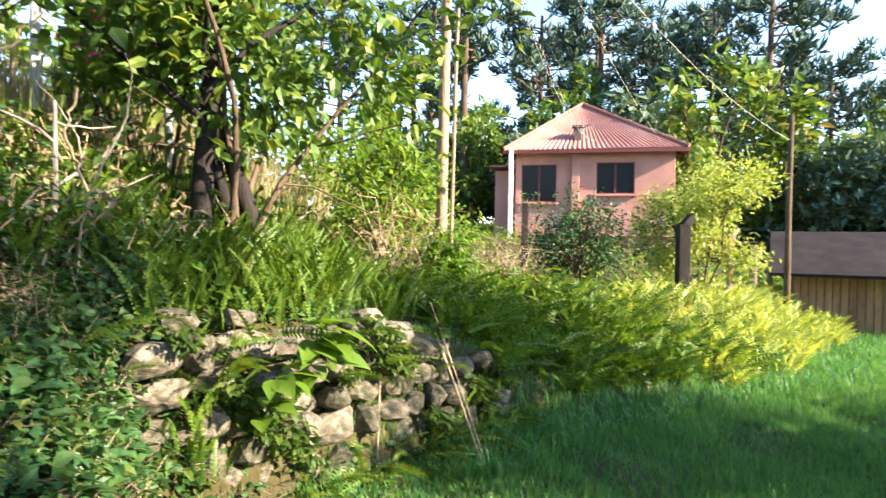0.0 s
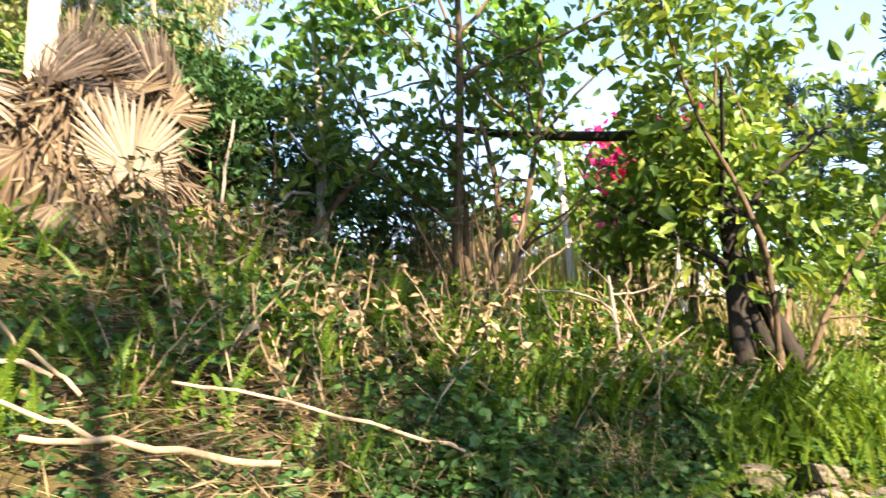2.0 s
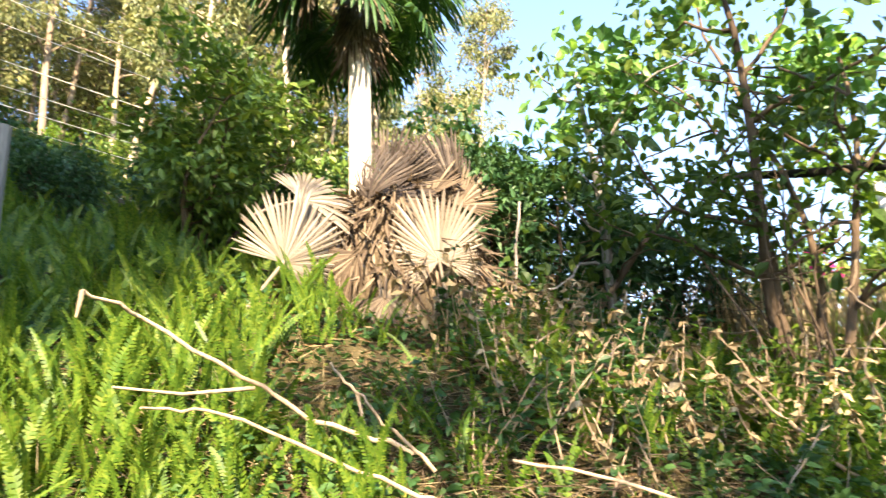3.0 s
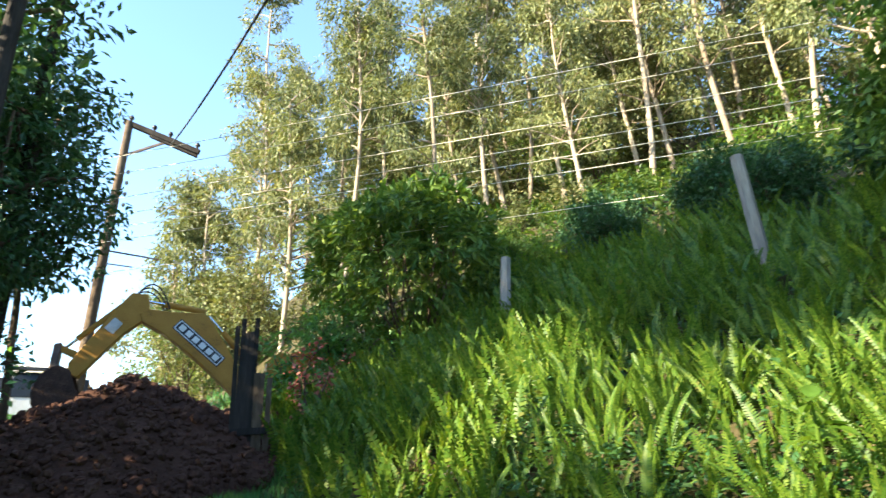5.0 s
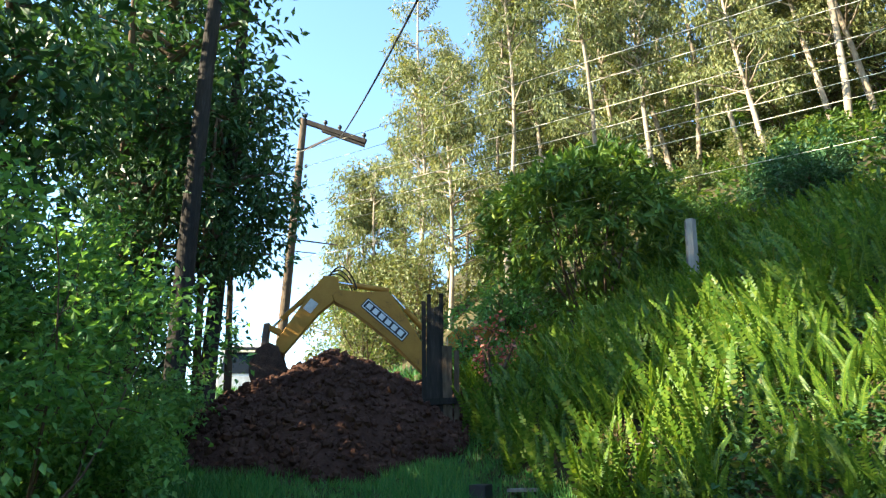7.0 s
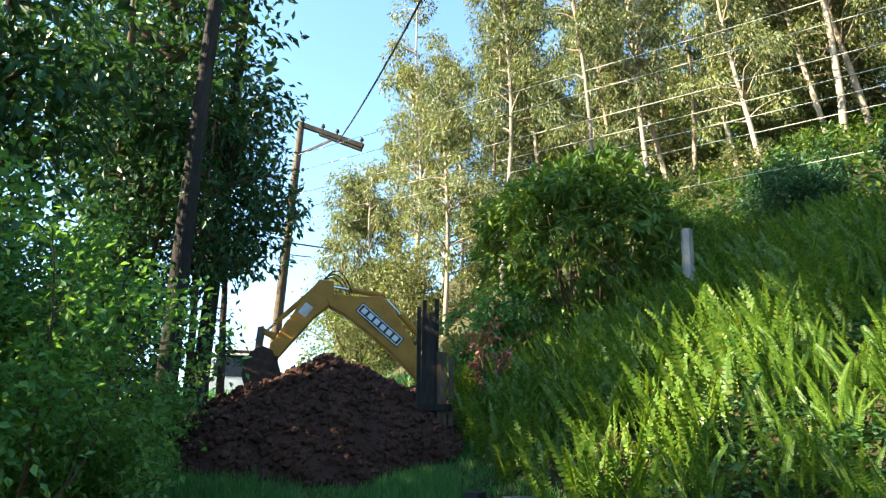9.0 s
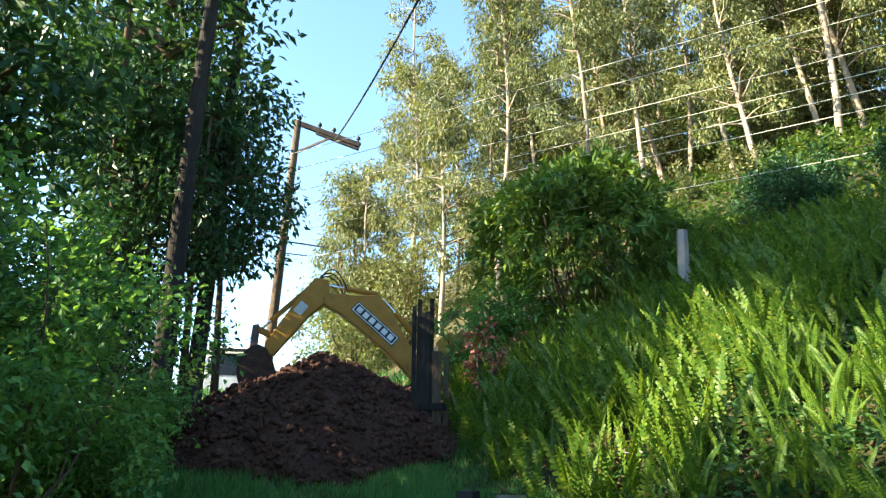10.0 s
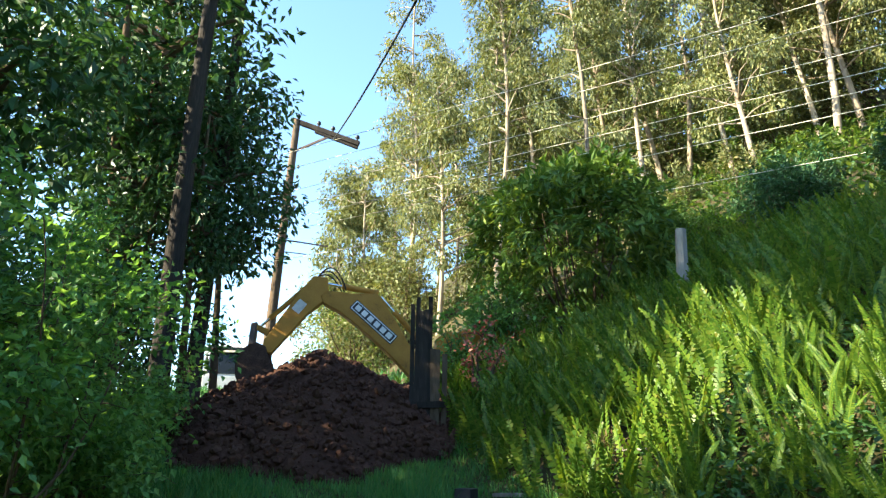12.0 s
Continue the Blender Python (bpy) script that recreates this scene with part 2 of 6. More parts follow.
def box(buf, centre, size, turn=None):
    """A box, chamfered a little along its upright edges; turn is a 3x3 or degrees about z."""
    x, y, z = np.asarray(size, float) / 2
    c = min(x, y) * 0.12
    o = [(-x + c, -y), (x - c, -y), (x, -y + c), (x, y - c), (x - c, y), (-x + c, y), (-x, y - c), (-x, -y + c)]
    v = np.array([(a, b, -z) for a, b in o] + [(a, b, z) for a, b in o])
    if turn is not None:
        r = np.array(Matrix.Rotation(radians(turn), 3, "Z")) if np.isscalar(turn) else np.asarray(turn)
        v = v @ r.T
    v = v + np.asarray(centre, float)
    buf.add(v, [[i, (i + 1) % 8, 8 + (i + 1) % 8, 8 + i] for i in range(8)])
    buf.add(v, [list(range(8, 16)), list(range(7, -1, -1))])
    return buf


def beam(buf, a, b, w, h, up=(0, 0, 1)):
    """A straight bar of w by h between two points."""
    a, b = np.asarray(a, float), np.asarray(b, float)
    d = unit(b - a)
    s = unit(np.cross(d, up))
    t = np.cross(s, d)
    return box(buf, (a + b) / 2, (np.linalg.norm(b - a), w, h), np.stack([d, s, t], 1))


def leaves(buf, base, way, length, width, rng, fold=0.25, rounded=False):
    """Many folded leaves at once: base points, directions, lengths and widths."""
    base, way = np.asarray(base, float), unit(way)
    n = len(base)
    if n == 0:
        return buf
    side = unit(np.cross(way, rng.normal(size=(n, 3)) * 0.6 + np.array([0, 0, 1.0])))
    nor = np.cross(side, way)
    L, W = np.broadcast_to(length, (n,))[:, None], np.broadcast_to(width, (n,))[:, None]
    tip = base + way * L - nor * L * 0.18
    if rounded:
        a, b = base + way * L * 0.28, base + way * L * 0.68 - nor * L * 0.05
        lift = nor * W * fold
        v = np.stack([base, a + side * W * 0.5 + lift, b + side * W * 0.42 + lift, tip, b - side * W * 0.42 + lift, a - side * W * 0.5 + lift, base + way * L * 0.5], 1)
        k = np.arange(n)[:, None] * 7
        f = np.concatenate([k + np.array([c]) for c in ([0, 1, 6], [1, 2, 6], [2, 3, 6], [3, 4, 6], [4, 5, 6], [5, 0, 6])])
    else:
        m = base + (tip - base) * 0.42 + nor * W * fold
        v = np.stack([base, m + side * W * 0.5, tip, m - side * W * 0.5], 1)
        k = np.arange(n)[:, None] * 4
        f = np.concatenate([k + np.array([[0, 1, 2]]), k + np.array([[0, 2, 3]])])
    return buf.add(v, f)


def broad_leaf(buf, base, way, length, width, r):
    """One large leaf: a heart-shaped blade, creased along its middle and bowed towards its tip."""
    way = unit(way)
    side = unit(np.cross(way, (0.3 * r.normal(), 0.3 * r.normal(), 1.0)))
    nor = np.cross(side, way)
    t = np.linspace(0, 1, 8)
    w = width * 0.5 * np.sin(np.pi * np.clip(t * 0.93 + 0.07, 0, 1)) ** 0.75 * (1.25 - 0.75 * t)
    mid = np.asarray(base) + way * (t * length)[:, None] - nor * (0.35 * length * t ** 2)[:, None]
    rows = [mid + side * (w * f)[:, None] + nor * (abs(f) * 0.22 * w + 0.02 * width * np.sin(t * 9 + f))[:, None] for f in (-1, -0.5, 0, 0.5, 1)]
    i, j = np.meshgrid(np.arange(4), np.arange(7), indexing="ij")
    k = i * 8 + j
    return buf.add(np.concatenate(rows), np.stack([k, k + 8, k + 9, k + 1], -1).reshape(-1, 4))


def fronds(buf, base, lean, length, rng, pairs=14, width=0.055, curl=0.6):
    """Sword-fern fronds: a bowed midrib with two rows of narrow leaflets."""
    base, n = np.asarray(base, float), len(base)
    lean = unit(lean)
    L = np.broadcast_to(length, (n,))
    flat = lean * np.array([1, 1, 0]) + rng.normal(size=(n, 3)) * 0.05
    t = np.linspace(0.06, 1, pairs)
    rib = base[:, None] + L[:, None, None] * (lean[:, None] * t[None, :, None] + unit(flat)[:, None] * (curl * 0.35 * t ** 2.2)[None, :, None] - np.array([0, 0, 1.0]) * (curl * 0.28 * t ** 2.6)[None, :, None])
    tan = unit(np.gradient(rib, axis=1))
    side = unit(np.cross(lean, rng.normal(size=(n, 3)) + np.array([0, 0, 0.2])))[:, None] * np.ones((1, pairs, 1))
    side = unit(side - tan * np.sum(side * tan, -1, keepdims=True))
    nor = np.cross(side, tan)
    w = (width * L[:, None] / 0.5) * np.minimum(1, 0.55 + 2.2 * t) * np.sqrt(np.clip(1.03 - t, 0, 1)) * rng.uniform(0.85, 1.15, (n, pairs))
    step = (L / pairs)[:, None, None] * 0.45
    out = []
    for sgn in (-1, 1):
        tip = rib + sgn * side * w[..., None] + tan * w[..., None] * 0.3 - nor * w[..., None] * 0.15
        out.append(np.stack([rib - tan * step, tip - tan * step * 0.5, tip + tan * step * 0.5, rib + tan * step], 2))
    v = np.stack(out, 2).reshape(-1, 3)
    buf.add(v, np.arange(len(v)).reshape(-1, 4))
    s = side * 0.004 * (L / 0.5)[:, None, None]
    strip = np.stack([rib - s, rib + s], 2)
    idx = np.arange(n * pairs * 2).reshape(n, pairs, 2)
    q = np.stack([idx[:, :-1, 0], idx[:, :-1, 1], idx[:, 1:, 1], idx[:, 1:, 0]], -1).reshape(-1, 4)
    return buf.add(strip, q)


def spikes(buf, base, length, rng, width=0.005, lean=0.6):
    """Short grass: single narrow blades."""
    base, n = np.asarray(base, float), len(base)
    a, b = rng.uniform(0, 2 * np.pi, n), rng.uniform(0, 2 * np.pi, n)
    side = np.stack([-np.sin(a), np.cos(a), np.zeros(n)], 1) * width
    k = (rng.uniform(0, 1, n) * lean)[:, None]
    tip = base + np.broadcast_to(length, (n,))[:, None] * (np.array([0, 0, 1.0]) * (1 - 0.3 * k) + np.stack([np.cos(b), np.sin(b), np.zeros(n)], 1) * k)
    return buf.add(np.stack([base - side, base + side, tip], 1), np.arange(n)[:, None] * 3 + np.array([[0, 1, 2]]))


def blades(buf, base, length, rng, width=0.012, lean=0.5):
    """Grass blades, each a bent strip narrowing to its tip."""
    base, n = np.asarray(base, float), len(base)
    a = rng.uniform(0, 2 * np.pi, n)
    out = np.stack([np.cos(a), np.sin(a), np.zeros(n)], 1)
    side = np.stack([-np.sin(a), np.cos(a), np.zeros(n)], 1) * width
    L, k = np.broadcast_to(length, (n,))[:, None], (rng.uniform(0.1, 1, n) * lean)[:, None]
    up = np.array([0, 0, 1.0])
    mid, tip = base + L * (up * 0.55 + out * k * 0.3), base + L * (up * (0.95 - 0.35 * k) + out * k)
    v = np.stack([base - side, base + side, mid + side * 0.8, mid - side * 0.8, tip], 1)
    i = np.arange(n)[:, None] * 5
    return buf.add(v, np.concatenate([i + np.array([[0, 1, 2]]), i + np.array([[0, 2, 3]]), i + np.array([[3, 2, 4]])]))


# ---- the ground: s runs along the lane, d across it towards the bank ----
AX, LX = np.array([0.4226, 0.9063]), np.array([-0.9063, 0.4226])
SK = [-90, -40, -27, -20, -14, -9, -6.5, -4, -1, 1.2, 2.2, 3, 3.9, 5.4, 7, 10, 14, 25, 70]
LANE = [3.0, 3.0, 3.2, 3.4, 2.75, 1.75, 1.2, 0.65, 0.15, 0, 0, -0.05, -0.08, -0.1, -0.15, -0.25, -0.3, -0.35, -0.4]
FOOT = [1, 1, 1.2, 1.4, 1.3, 1.2, 1.1, 1.0, 1.0, 1.35, 2.6, 2.5, 2.2, 1.85, 1.0, -0.9, -1.9, -3.5, -10]
RISE = [0.5, 0.5, 0.5, 0.5, 0.5, 0.4, 0.4, 0.4, 0.5, 0.9, 0.35, 0.28, 0.28, 0.35, 1.2, 1.6, 1.8, 3, 4]
LIFT = [0.5, 0.5, 0.5, 0.5, 0.5, 0.4, 0.35, 0.35, 0.45, 0.75, 1.1, 1.15, 1.15, 0.85, 0.85, 1.0, 0.8, 1.0, 1.0]
TOP = [9, 6.5, 6, 5.8, 4.7, 3.75, 3.6, 3.45, 2.8, 2.25, 2.05, 1.95, 1.8, 1.55, 1.25, 0.95, 0.9, 1.9, 2.5]
UPPER = [15, 11, 10, 9, 8, 6.6, 6.3, 5.7, 4.4, 3.3, 3.0, 2.8, 2.6, 2.3, 1.8, 1.4, 1.4, 2.2, 3]
FAR = [34, 25, 22, 20, 18, 16, 15, 14, 10, 6, 5, 4.6, 4.2, 3.8, 3.5, 3.2, 3.2, 3.0, 4]


def to_xy(s, d):
    return np.outer(np.atleast_1d(s), AX) + np.outer(np.atleast_1d(d), LX)


def height(s, d):
    s, d = np.atleast_1d(np.asarray(s, float)), np.atleast_1d(np.asarray(d, float))
    at = [np.interp(s, SK, k) for k in (LANE, FOOT, RISE, LIFT, TOP, UPPER, FAR)]
    lane, foot, rise, lift, top, upper, far = at
    one = np.ones_like(s)
    kd = [-400 * one, -70 * one, foot - 9, foot - 4.5, foot - 0.05, foot + rise, 4.5 * one, 9 * one, 30 * one, 90 * one, 400 * one]
    kz = [lane - 12, lane - 8, lane - 0.9, lane, lane + 0.05, lane + lift, top, upper, far, far + 12 * np.clip(-s / 8, 0, 1), far + 20 * np.clip(-s / 8, 0, 1)]
    z = np.zeros_like(s)
    for i in range(len(kd) - 1):
        inside = (d >= kd[i]) & (d <= kd[i + 1] + 1e-9)
        w = (d - kd[i]) / np.maximum(kd[i + 1] - kd[i], 1e-6)
        z = np.where(inside, kz[i] + (kz[i + 1] - kz[i]) * w, z)
    bumps = 0.05 * np.sin(s * 2.1 + d * 1.3) * np.sin(d * 2.7 - s * 0.6) + 0.03 * np.sin(s * 5.3 + 1) * np.sin(d * 4.1) + 0.02 * np.sin(s * 9 - d * 7)
    return z + bumps * np.clip((d - foot + 5) / 5, 0.3, 1)


def ground_at(x, y):
    x, y = np.atleast_1d(x), np.atleast_1d(y)
    return height(x * AX[0] + y * AX[1], x * LX[0] + y * LX[1])


def on_ground(s, d, lift=0.0):
    return np.concatenate([to_xy(s, d), (height(s, d) + lift)[:, None]], 1)


def spot(s, d, lift=0.0):
    return tuple(float(v) for v in on_ground(s, d, lift)[0])


def build_ground():
    sl = np.concatenate([[-900, -500, -250, -150], np.arange(-90, -16, 2.0), np.arange(-16, 18, 0.17), np.arange(18, 70, 2.0), [90, 150, 300, 900]])
    dl = np.concatenate([[-900, -400, -200, -100, -60, -40], np.arange(-25, -7, 1.5), np.arange(-7, 9, 0.17), np.arange(9, 40, 1.5), [50, 70, 90, 150, 300, 900]])
    S, D = np.meshgrid(sl, dl, indexing="ij")
    v = on_ground(S.ravel(), D.ravel())
    i, j = np.meshgrid(np.arange(len(sl) - 1), np.arange(len(dl) - 1), indexing="ij")
    k = i * len(dl) + j
    q = np.stack([k, k + len(dl), k + len(dl) + 1, k + 1], -1).reshape(-1, 4)
    g = part("ground", Buf().add(v, q), SOIL, None, "", True)
    tagged(g, "brown leaf-strewn soil of the lane and bank", "ground", "", "structure")


build_ground()


# ---- trees ----
def limb(rng, start, way, length, wander=0.12, n=7, rise=0.0):
    pts, p, w = [np.array(start, float)], np.array(start, float), unit(np.array(way, float))
    for _ in range(n):
        w = unit(w + rng.normal(size=3) * wander + np.array([0, 0, rise]))
        p = p + w * length / n
        pts.append(p.copy())
    return np.array(pts)


def cluster(rng, centre, spread, count):
    """Points in a ragged ellipsoid, denser towards its shell."""
    d = unit(rng.normal(size=(count, 3)))
    return centre + d * np.asarray(spread) * (rng.uniform(0.15, 1.0, (count, 1)) ** 0.5), d


def eucalyptus(rng, tall, name="eucalyptus_tree", bare=0.42):
    root = thing(name, (0, 0, 0), "tall pale-trunked eucalyptus tree on the wooded hill", "tree", "eucalyptus grove on the hill")
    trunk, crown = Buf(), Buf()
    lean = rng.normal(size=2) * 0.035
    z = np.linspace(-0.5, tall, 10)
    axis = np.stack([lean[0] * z + 0.18 * np.sin(z * 0.4 + rng.uniform(0, 6)), lean[1] * z + 0.18 * np.sin(z * 0.35), z], 1)
    tube(trunk, axis, np.linspace(0.115, 0.03, 10), 7)
    for k in range(42):
        h = tall * (bare + (1.0 - bare) * rng.uniform() ** 0.85)
        p = np.array([np.interp(h, z, axis[:, c]) for c in range(3)])
        a, ln = rng.uniform(0, 6.283), rng.uniform(0.9, 2.5) * (1.25 - 0.7 * h / tall)
        b = limb(rng, p, (math.cos(a), math.sin(a), 0.75), ln, 0.2, 5, -0.02)
        tube(trunk, b, np.linspace(0.045, 0.012, 6), 4, False)
        for q in (b[-1], b[-2] + rng.normal(size=3) * 0.35):
            m = int(rng.uniform(65, 120))
            c, d = cluster(rng, q, np.array([0.5, 0.5, 0.42]) * rng.uniform(0.75, 1.3), m)
            way = d * 0.55 + np.array([0, 0, -0.7]) + rng.normal(size=d.shape) * 0.35
            leaves(crown, c, way, rng.uniform(0.14, 0.29, m), rng.uniform(0.055, 0.1, m), rng)
    part("trunk", trunk, PALEBARK, root, "pale peeling trunk", True)
    part("crown", crown, EUCA, root)
    return root


def ropes(buf, base, way, length, rng, r=0.035):
    """Rope-like needle shoots: three-sided, thickest in the middle, curling up at the tip."""
    base, way = np.asarray(base, float), unit(way)
    n = len(base)
    side = unit(np.cross(way, rng.normal(size=(n, 3))))
    nor = np.cross(side, way)
    L = np.broadcast_to(length, (n,))[:, None]
    rings = []
    for t, w in ((0.0, 0.5), (0.5, 1.0), (0.9, 0.75)):
        c = base + way * L * t + np.array([0, 0, 1.0]) * L * 0.3 * t * t
        rings += [c + r * w * (math.cos(a) * side + math.sin(a) * nor) for a in (0, 2.09, 4.19)]
    tip = base + way * L * 1.05 + np.array([0, 0, 1.0]) * L * 0.34
    v = np.stack(rings + [tip], 1)
    k = np.arange(n)[:, None] * 10
    f = [k + np.array([[a + i, a + (i + 1) % 3, a + 3 + (i + 1) % 3, a + 3 + i]]) for a in (0, 3) for i in range(3)]
    buf.add(v, np.concatenate(f))
    return buf.add(v, np.concatenate([k + np.array([[6 + i, 6 + (i + 1) % 3, 9]]) for i in range(3)]))


def araucaria(rng, tall, name="araucaria_tree", low=0.45, reach=4.0, thick=0.3, limbs=46, label="tall dark araucaria pine with tufted spreading limbs", bark=None, shoot=0.42, girth=0.05, tufts=6, spray=11):
    """A straight trunk, limbs that sweep out and up, and tufts of rope-like shoots near their ends."""
    root = thing(name, (0, 0, 0), label, "tree", "araucaria pines")
    trunk, crown = Buf(), Buf()
    z = np.linspace(-0.5, tall, 9)
    axis = np.stack([0.08 * np.sin(z * 0.3), 0.08 * np.sin(z * 0.25 + 1), z], 1)
    tube(trunk, axis, np.linspace(thick, thick * 0.4, 9), 9)
    for k in range(limbs):
        f = low + (1 - low) * ((k + rng.uniform(0, 1)) / limbs) ** 0.8
        a = rng.uniform(0, 6.283)
        ln = reach * rng.uniform(0.6, 1.1) * (1.0 - 0.4 * max(0, (f - low) / (1 - low)) ** 3)
        b = limb(rng, (0, 0, tall * f - 0.15 * ln), (math.cos(a), math.sin(a), 0.05), ln, 0.07, 7, 0.075)
        tube(trunk, b, np.linspace(0.07, 0.02, 8) * thick / 0.3, 5, False)
        for _ in range(tufts):
            q = b[rng.integers(4, 8)] + rng.normal(size=3) * np.array([0.34, 0.34, 0.13])
            n = spray
            lw = unit(rng.normal(size=(n, 3)) + np.array([0, 0, 0.35]) + unit(b[7] - b[5]) * 0.6)
            ropes(crown, q + lw * 0.04, lw, rng.uniform(0.7, 1.15, n) * shoot, rng, girth)
    part("trunk", trunk, bark or BARK, root, "", True)
    part("crown", crown, PINE, root)
    return root


def bushy(rng, name, tall, spread, label, category, leaf_mat, stems=7, count=3200, leaf=(0.06, 0.13), wide=0.5, bark=None, lift=0.25, group="", rounded=False, clumps=26, thick=0.03):
    """A shrub or small tree: wandering stems that fork, with clumps of leaves along the twigs."""
    root = thing(name, (0, 0, 0), label, category, group)
    crown = Buf()
    tips = []
    for k in range(stems):
        wood = Buf()
        a = rng.uniform(0, 6.283)
        out = rng.uniform(0.15, 1.0) * spread / tall * (0.2 if stems < 3 else 1)
        st = limb(rng, rng.normal(size=3) * np.array([0.08, 0.08, 0]) - np.array([0, 0, 0.1]), (math.cos(a) * out, math.sin(a) * out, 1), tall * rng.uniform(0.7, 1.0), 0.14, 8)
        tube(wood, st, np.linspace(thick, thick * 0.25, 9), 6, False)
        for q in range(2, 9):
            if rng.uniform() < 0.75:
                b2 = rng.uniform(0, 6.283)
                tw = limb(rng, st[q], (math.cos(b2), math.sin(b2), rng.uniform(-0.1, 0.8)), spread * rng.uniform(0.3, 0.7), 0.2, 4)
                if stems < 3:
                    part("twig", tube(Buf(), tw, np.linspace(thick * 0.35, thick * 0.1, 5), 5, False), bark or BARK, root, "", True)
                else:
                    tube(wood, tw, np.linspace(thick * 0.35, thick * 0.1, 5), 4, False)
                if tw[-1][2] > tall * lift:
                    tips += [tw[-1], tw[-2], tw[-3]]
        tips.append(st[-1])
        part("stem", wood, bark or BARK, root, "", True)
    tips = np.array(tips)
    pick = tips[rng.integers(0, len(tips), count)]
    c = pick + rng.normal(size=(count, 3)) * spread * 0.11
    way = unit(c - np.array([0, 0, tall * 0.4])) * 0.5 + rng.normal(size=(count, 3)) * 0.6 + np.array([0, 0, -0.25])
    ln = rng.uniform(*leaf, count)
    leaves(crown, c, way, ln, ln * wide, rng, 0.2, rounded)
    part("foliage", crown, leaf_mat, root)
    return root


def place(ob, s, d, turn=0.0, size=1.0, sink=0.0, tilt=(0, 0)):
    x, y, z = spot(s, d, -sink)
    ob.matrix_basis = pose(x, y, z, tilt[0], tilt[1], turn) @ Matrix.Diagonal((size, size, size, 1))
    return ob


def again(ob, s, d, turn=0.0, size=1.0, sink=0.0, tilt=(0, 0), label=""):
    o = copy_thing(ob, Matrix.Identity(4))
    if label:
        tagged(o, label)
    return place(o, s, d, turn, size, sink, tilt)


# eucalyptus grove on the hill above the bank
rng = np.random.default_rng(3)
grove = [eucalyptus(rng, h, bare=b) for h, b in ((15.0, 0.3), (17.0, 0.2), (18.5, 0.33), (11.0, 0.2))]
spots = []
for row, dist in enumerate((19.0, 23.0, 27.5, 33.0, 41.0)):
    for yaw in np.arange(64, 152, (7.2, 5.7, 5.4, 5.2, 4.9, 4.4)[row]):
        a = radians(yaw + rng.uniform(-1.8, 1.8))
        r = dist + rng.uniform(-1.6, 1.6) + max(0, yaw - 128) * 0.45
        x, y = -math.sin(a) * r, -1.0 + math.cos(a) * r
        spots.append((x * AX[0] + y * AX[1], x * LX[0] + y * LX[1]))
spots = [p for p in spots if p[1] > 2.2 and not (p[0] > 3)]
for k, (s, d) in enumerate(spots):
    t, sz = rng.uniform(0, 360), rng.uniform(0.78, 1.1)
    (place if k < 4 else again)(grove[k % 4], s, d, t, sz)

for k, (s, d, z) in enumerate(((-32.1, 1.2, 1.07), (-33.5, 2.4, 1.1), (-30.6, 3.0, 0.98))):
    again(grove[3], s, d, 70 * k, z)

# understory bushes on the hill
hill = [bushy(rng, "hill_bush", t, w, "leafy bush under the eucalyptus trees", "bush", m, 6, 1000, (0.16, 0.32), 0.45, group="bushes on the hill") for t, w, m in ((2.6, 1.6, HEDGE), (3.4, 1.5, EUCA), (2.0, 1.7, EUCA), (2.8, 1.4, LIME))]
for k in range(50):
    s, d = rng.uniform(-30, 1), rng.uniform(6.2, 21)
    if s > -4 and d < 8:
        d += 3
    (place if k < 4 else again)(hill[k % 4], s, d, rng.uniform(0, 360), rng.uniform(0.7, 1.25) * (0.45 if d < 15 else 0.9))

fringe = bushy(np.random.default_rng(71), "fringe_bush", 1.7, 1.3, "dark leafy bush along the top of the fern bank", "bush", HEDGE, 9, 3000, (0.1, 0.19), 0.45, group="bushes above the ferns", lift=0.05)
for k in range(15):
    # from here the bushes take DARKLEAF, which puts their shade into the colour
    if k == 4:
        fringe = bushy(np.random.default_rng(74), "fringe_bush", 1.9, 1.3, "bush along the top of the fern bank, its shade put into dark leaves", "bush", DARKLEAF, 9, 3400, (0.1, 0.19), 0.45, group="bushes above the ferns", lift=0.05)
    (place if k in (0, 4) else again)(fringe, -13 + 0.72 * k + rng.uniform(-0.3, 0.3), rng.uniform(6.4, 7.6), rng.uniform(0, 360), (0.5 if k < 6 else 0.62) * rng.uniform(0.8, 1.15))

# larger trees filling the wood under and behind the grove
far = [bushy(np.random.default_rng(75 + k), "understory_tree", t, w, "leafy olive-green tree under the eucalyptus grove", "tree", m, 7, 2900, (0.07, 0.14), 0.42, group="understory of the grove", thick=0.025, lift=0.08) for k, (t, w, m) in enumerate(((2.8, 1.5, EUCA), (2.4, 1.6, HEDGE)))]
stand = []
for k in range(22):
    a, r = radians(rng.uniform(70, 140)), rng.uniform(25, 36)
    stand.append((-math.sin(a) * r, -1.0 + math.cos(a) * r, rng.uniform(1.6, 2.3)))
for k in range(24):
    a, r = radians(72 + 2.8 * k + rng.uniform(-1, 1)), rng.uniform(38, 47)
    stand.append((-math.sin(a) * r, -1.0 + math.cos(a) * r, rng.uniform(2.4, 3.4)))
spread = [(x * AX[0] + y * AX[1], x * LX[0] + y * LX[1], z) for x, y, z in stand]
spread += [(rng.uniform(-44, -27), rng.uniform(1.8, 6.5), rng.uniform(1.3, 2.2)) for k in range(13)]
for k, (s, d, z) in enumerate(spread):
    (place if k < 2 else again)(far[k % 2 if k < 2 else (0, 0, 1)[k % 3]], s, d, rng.uniform(0, 360), z)

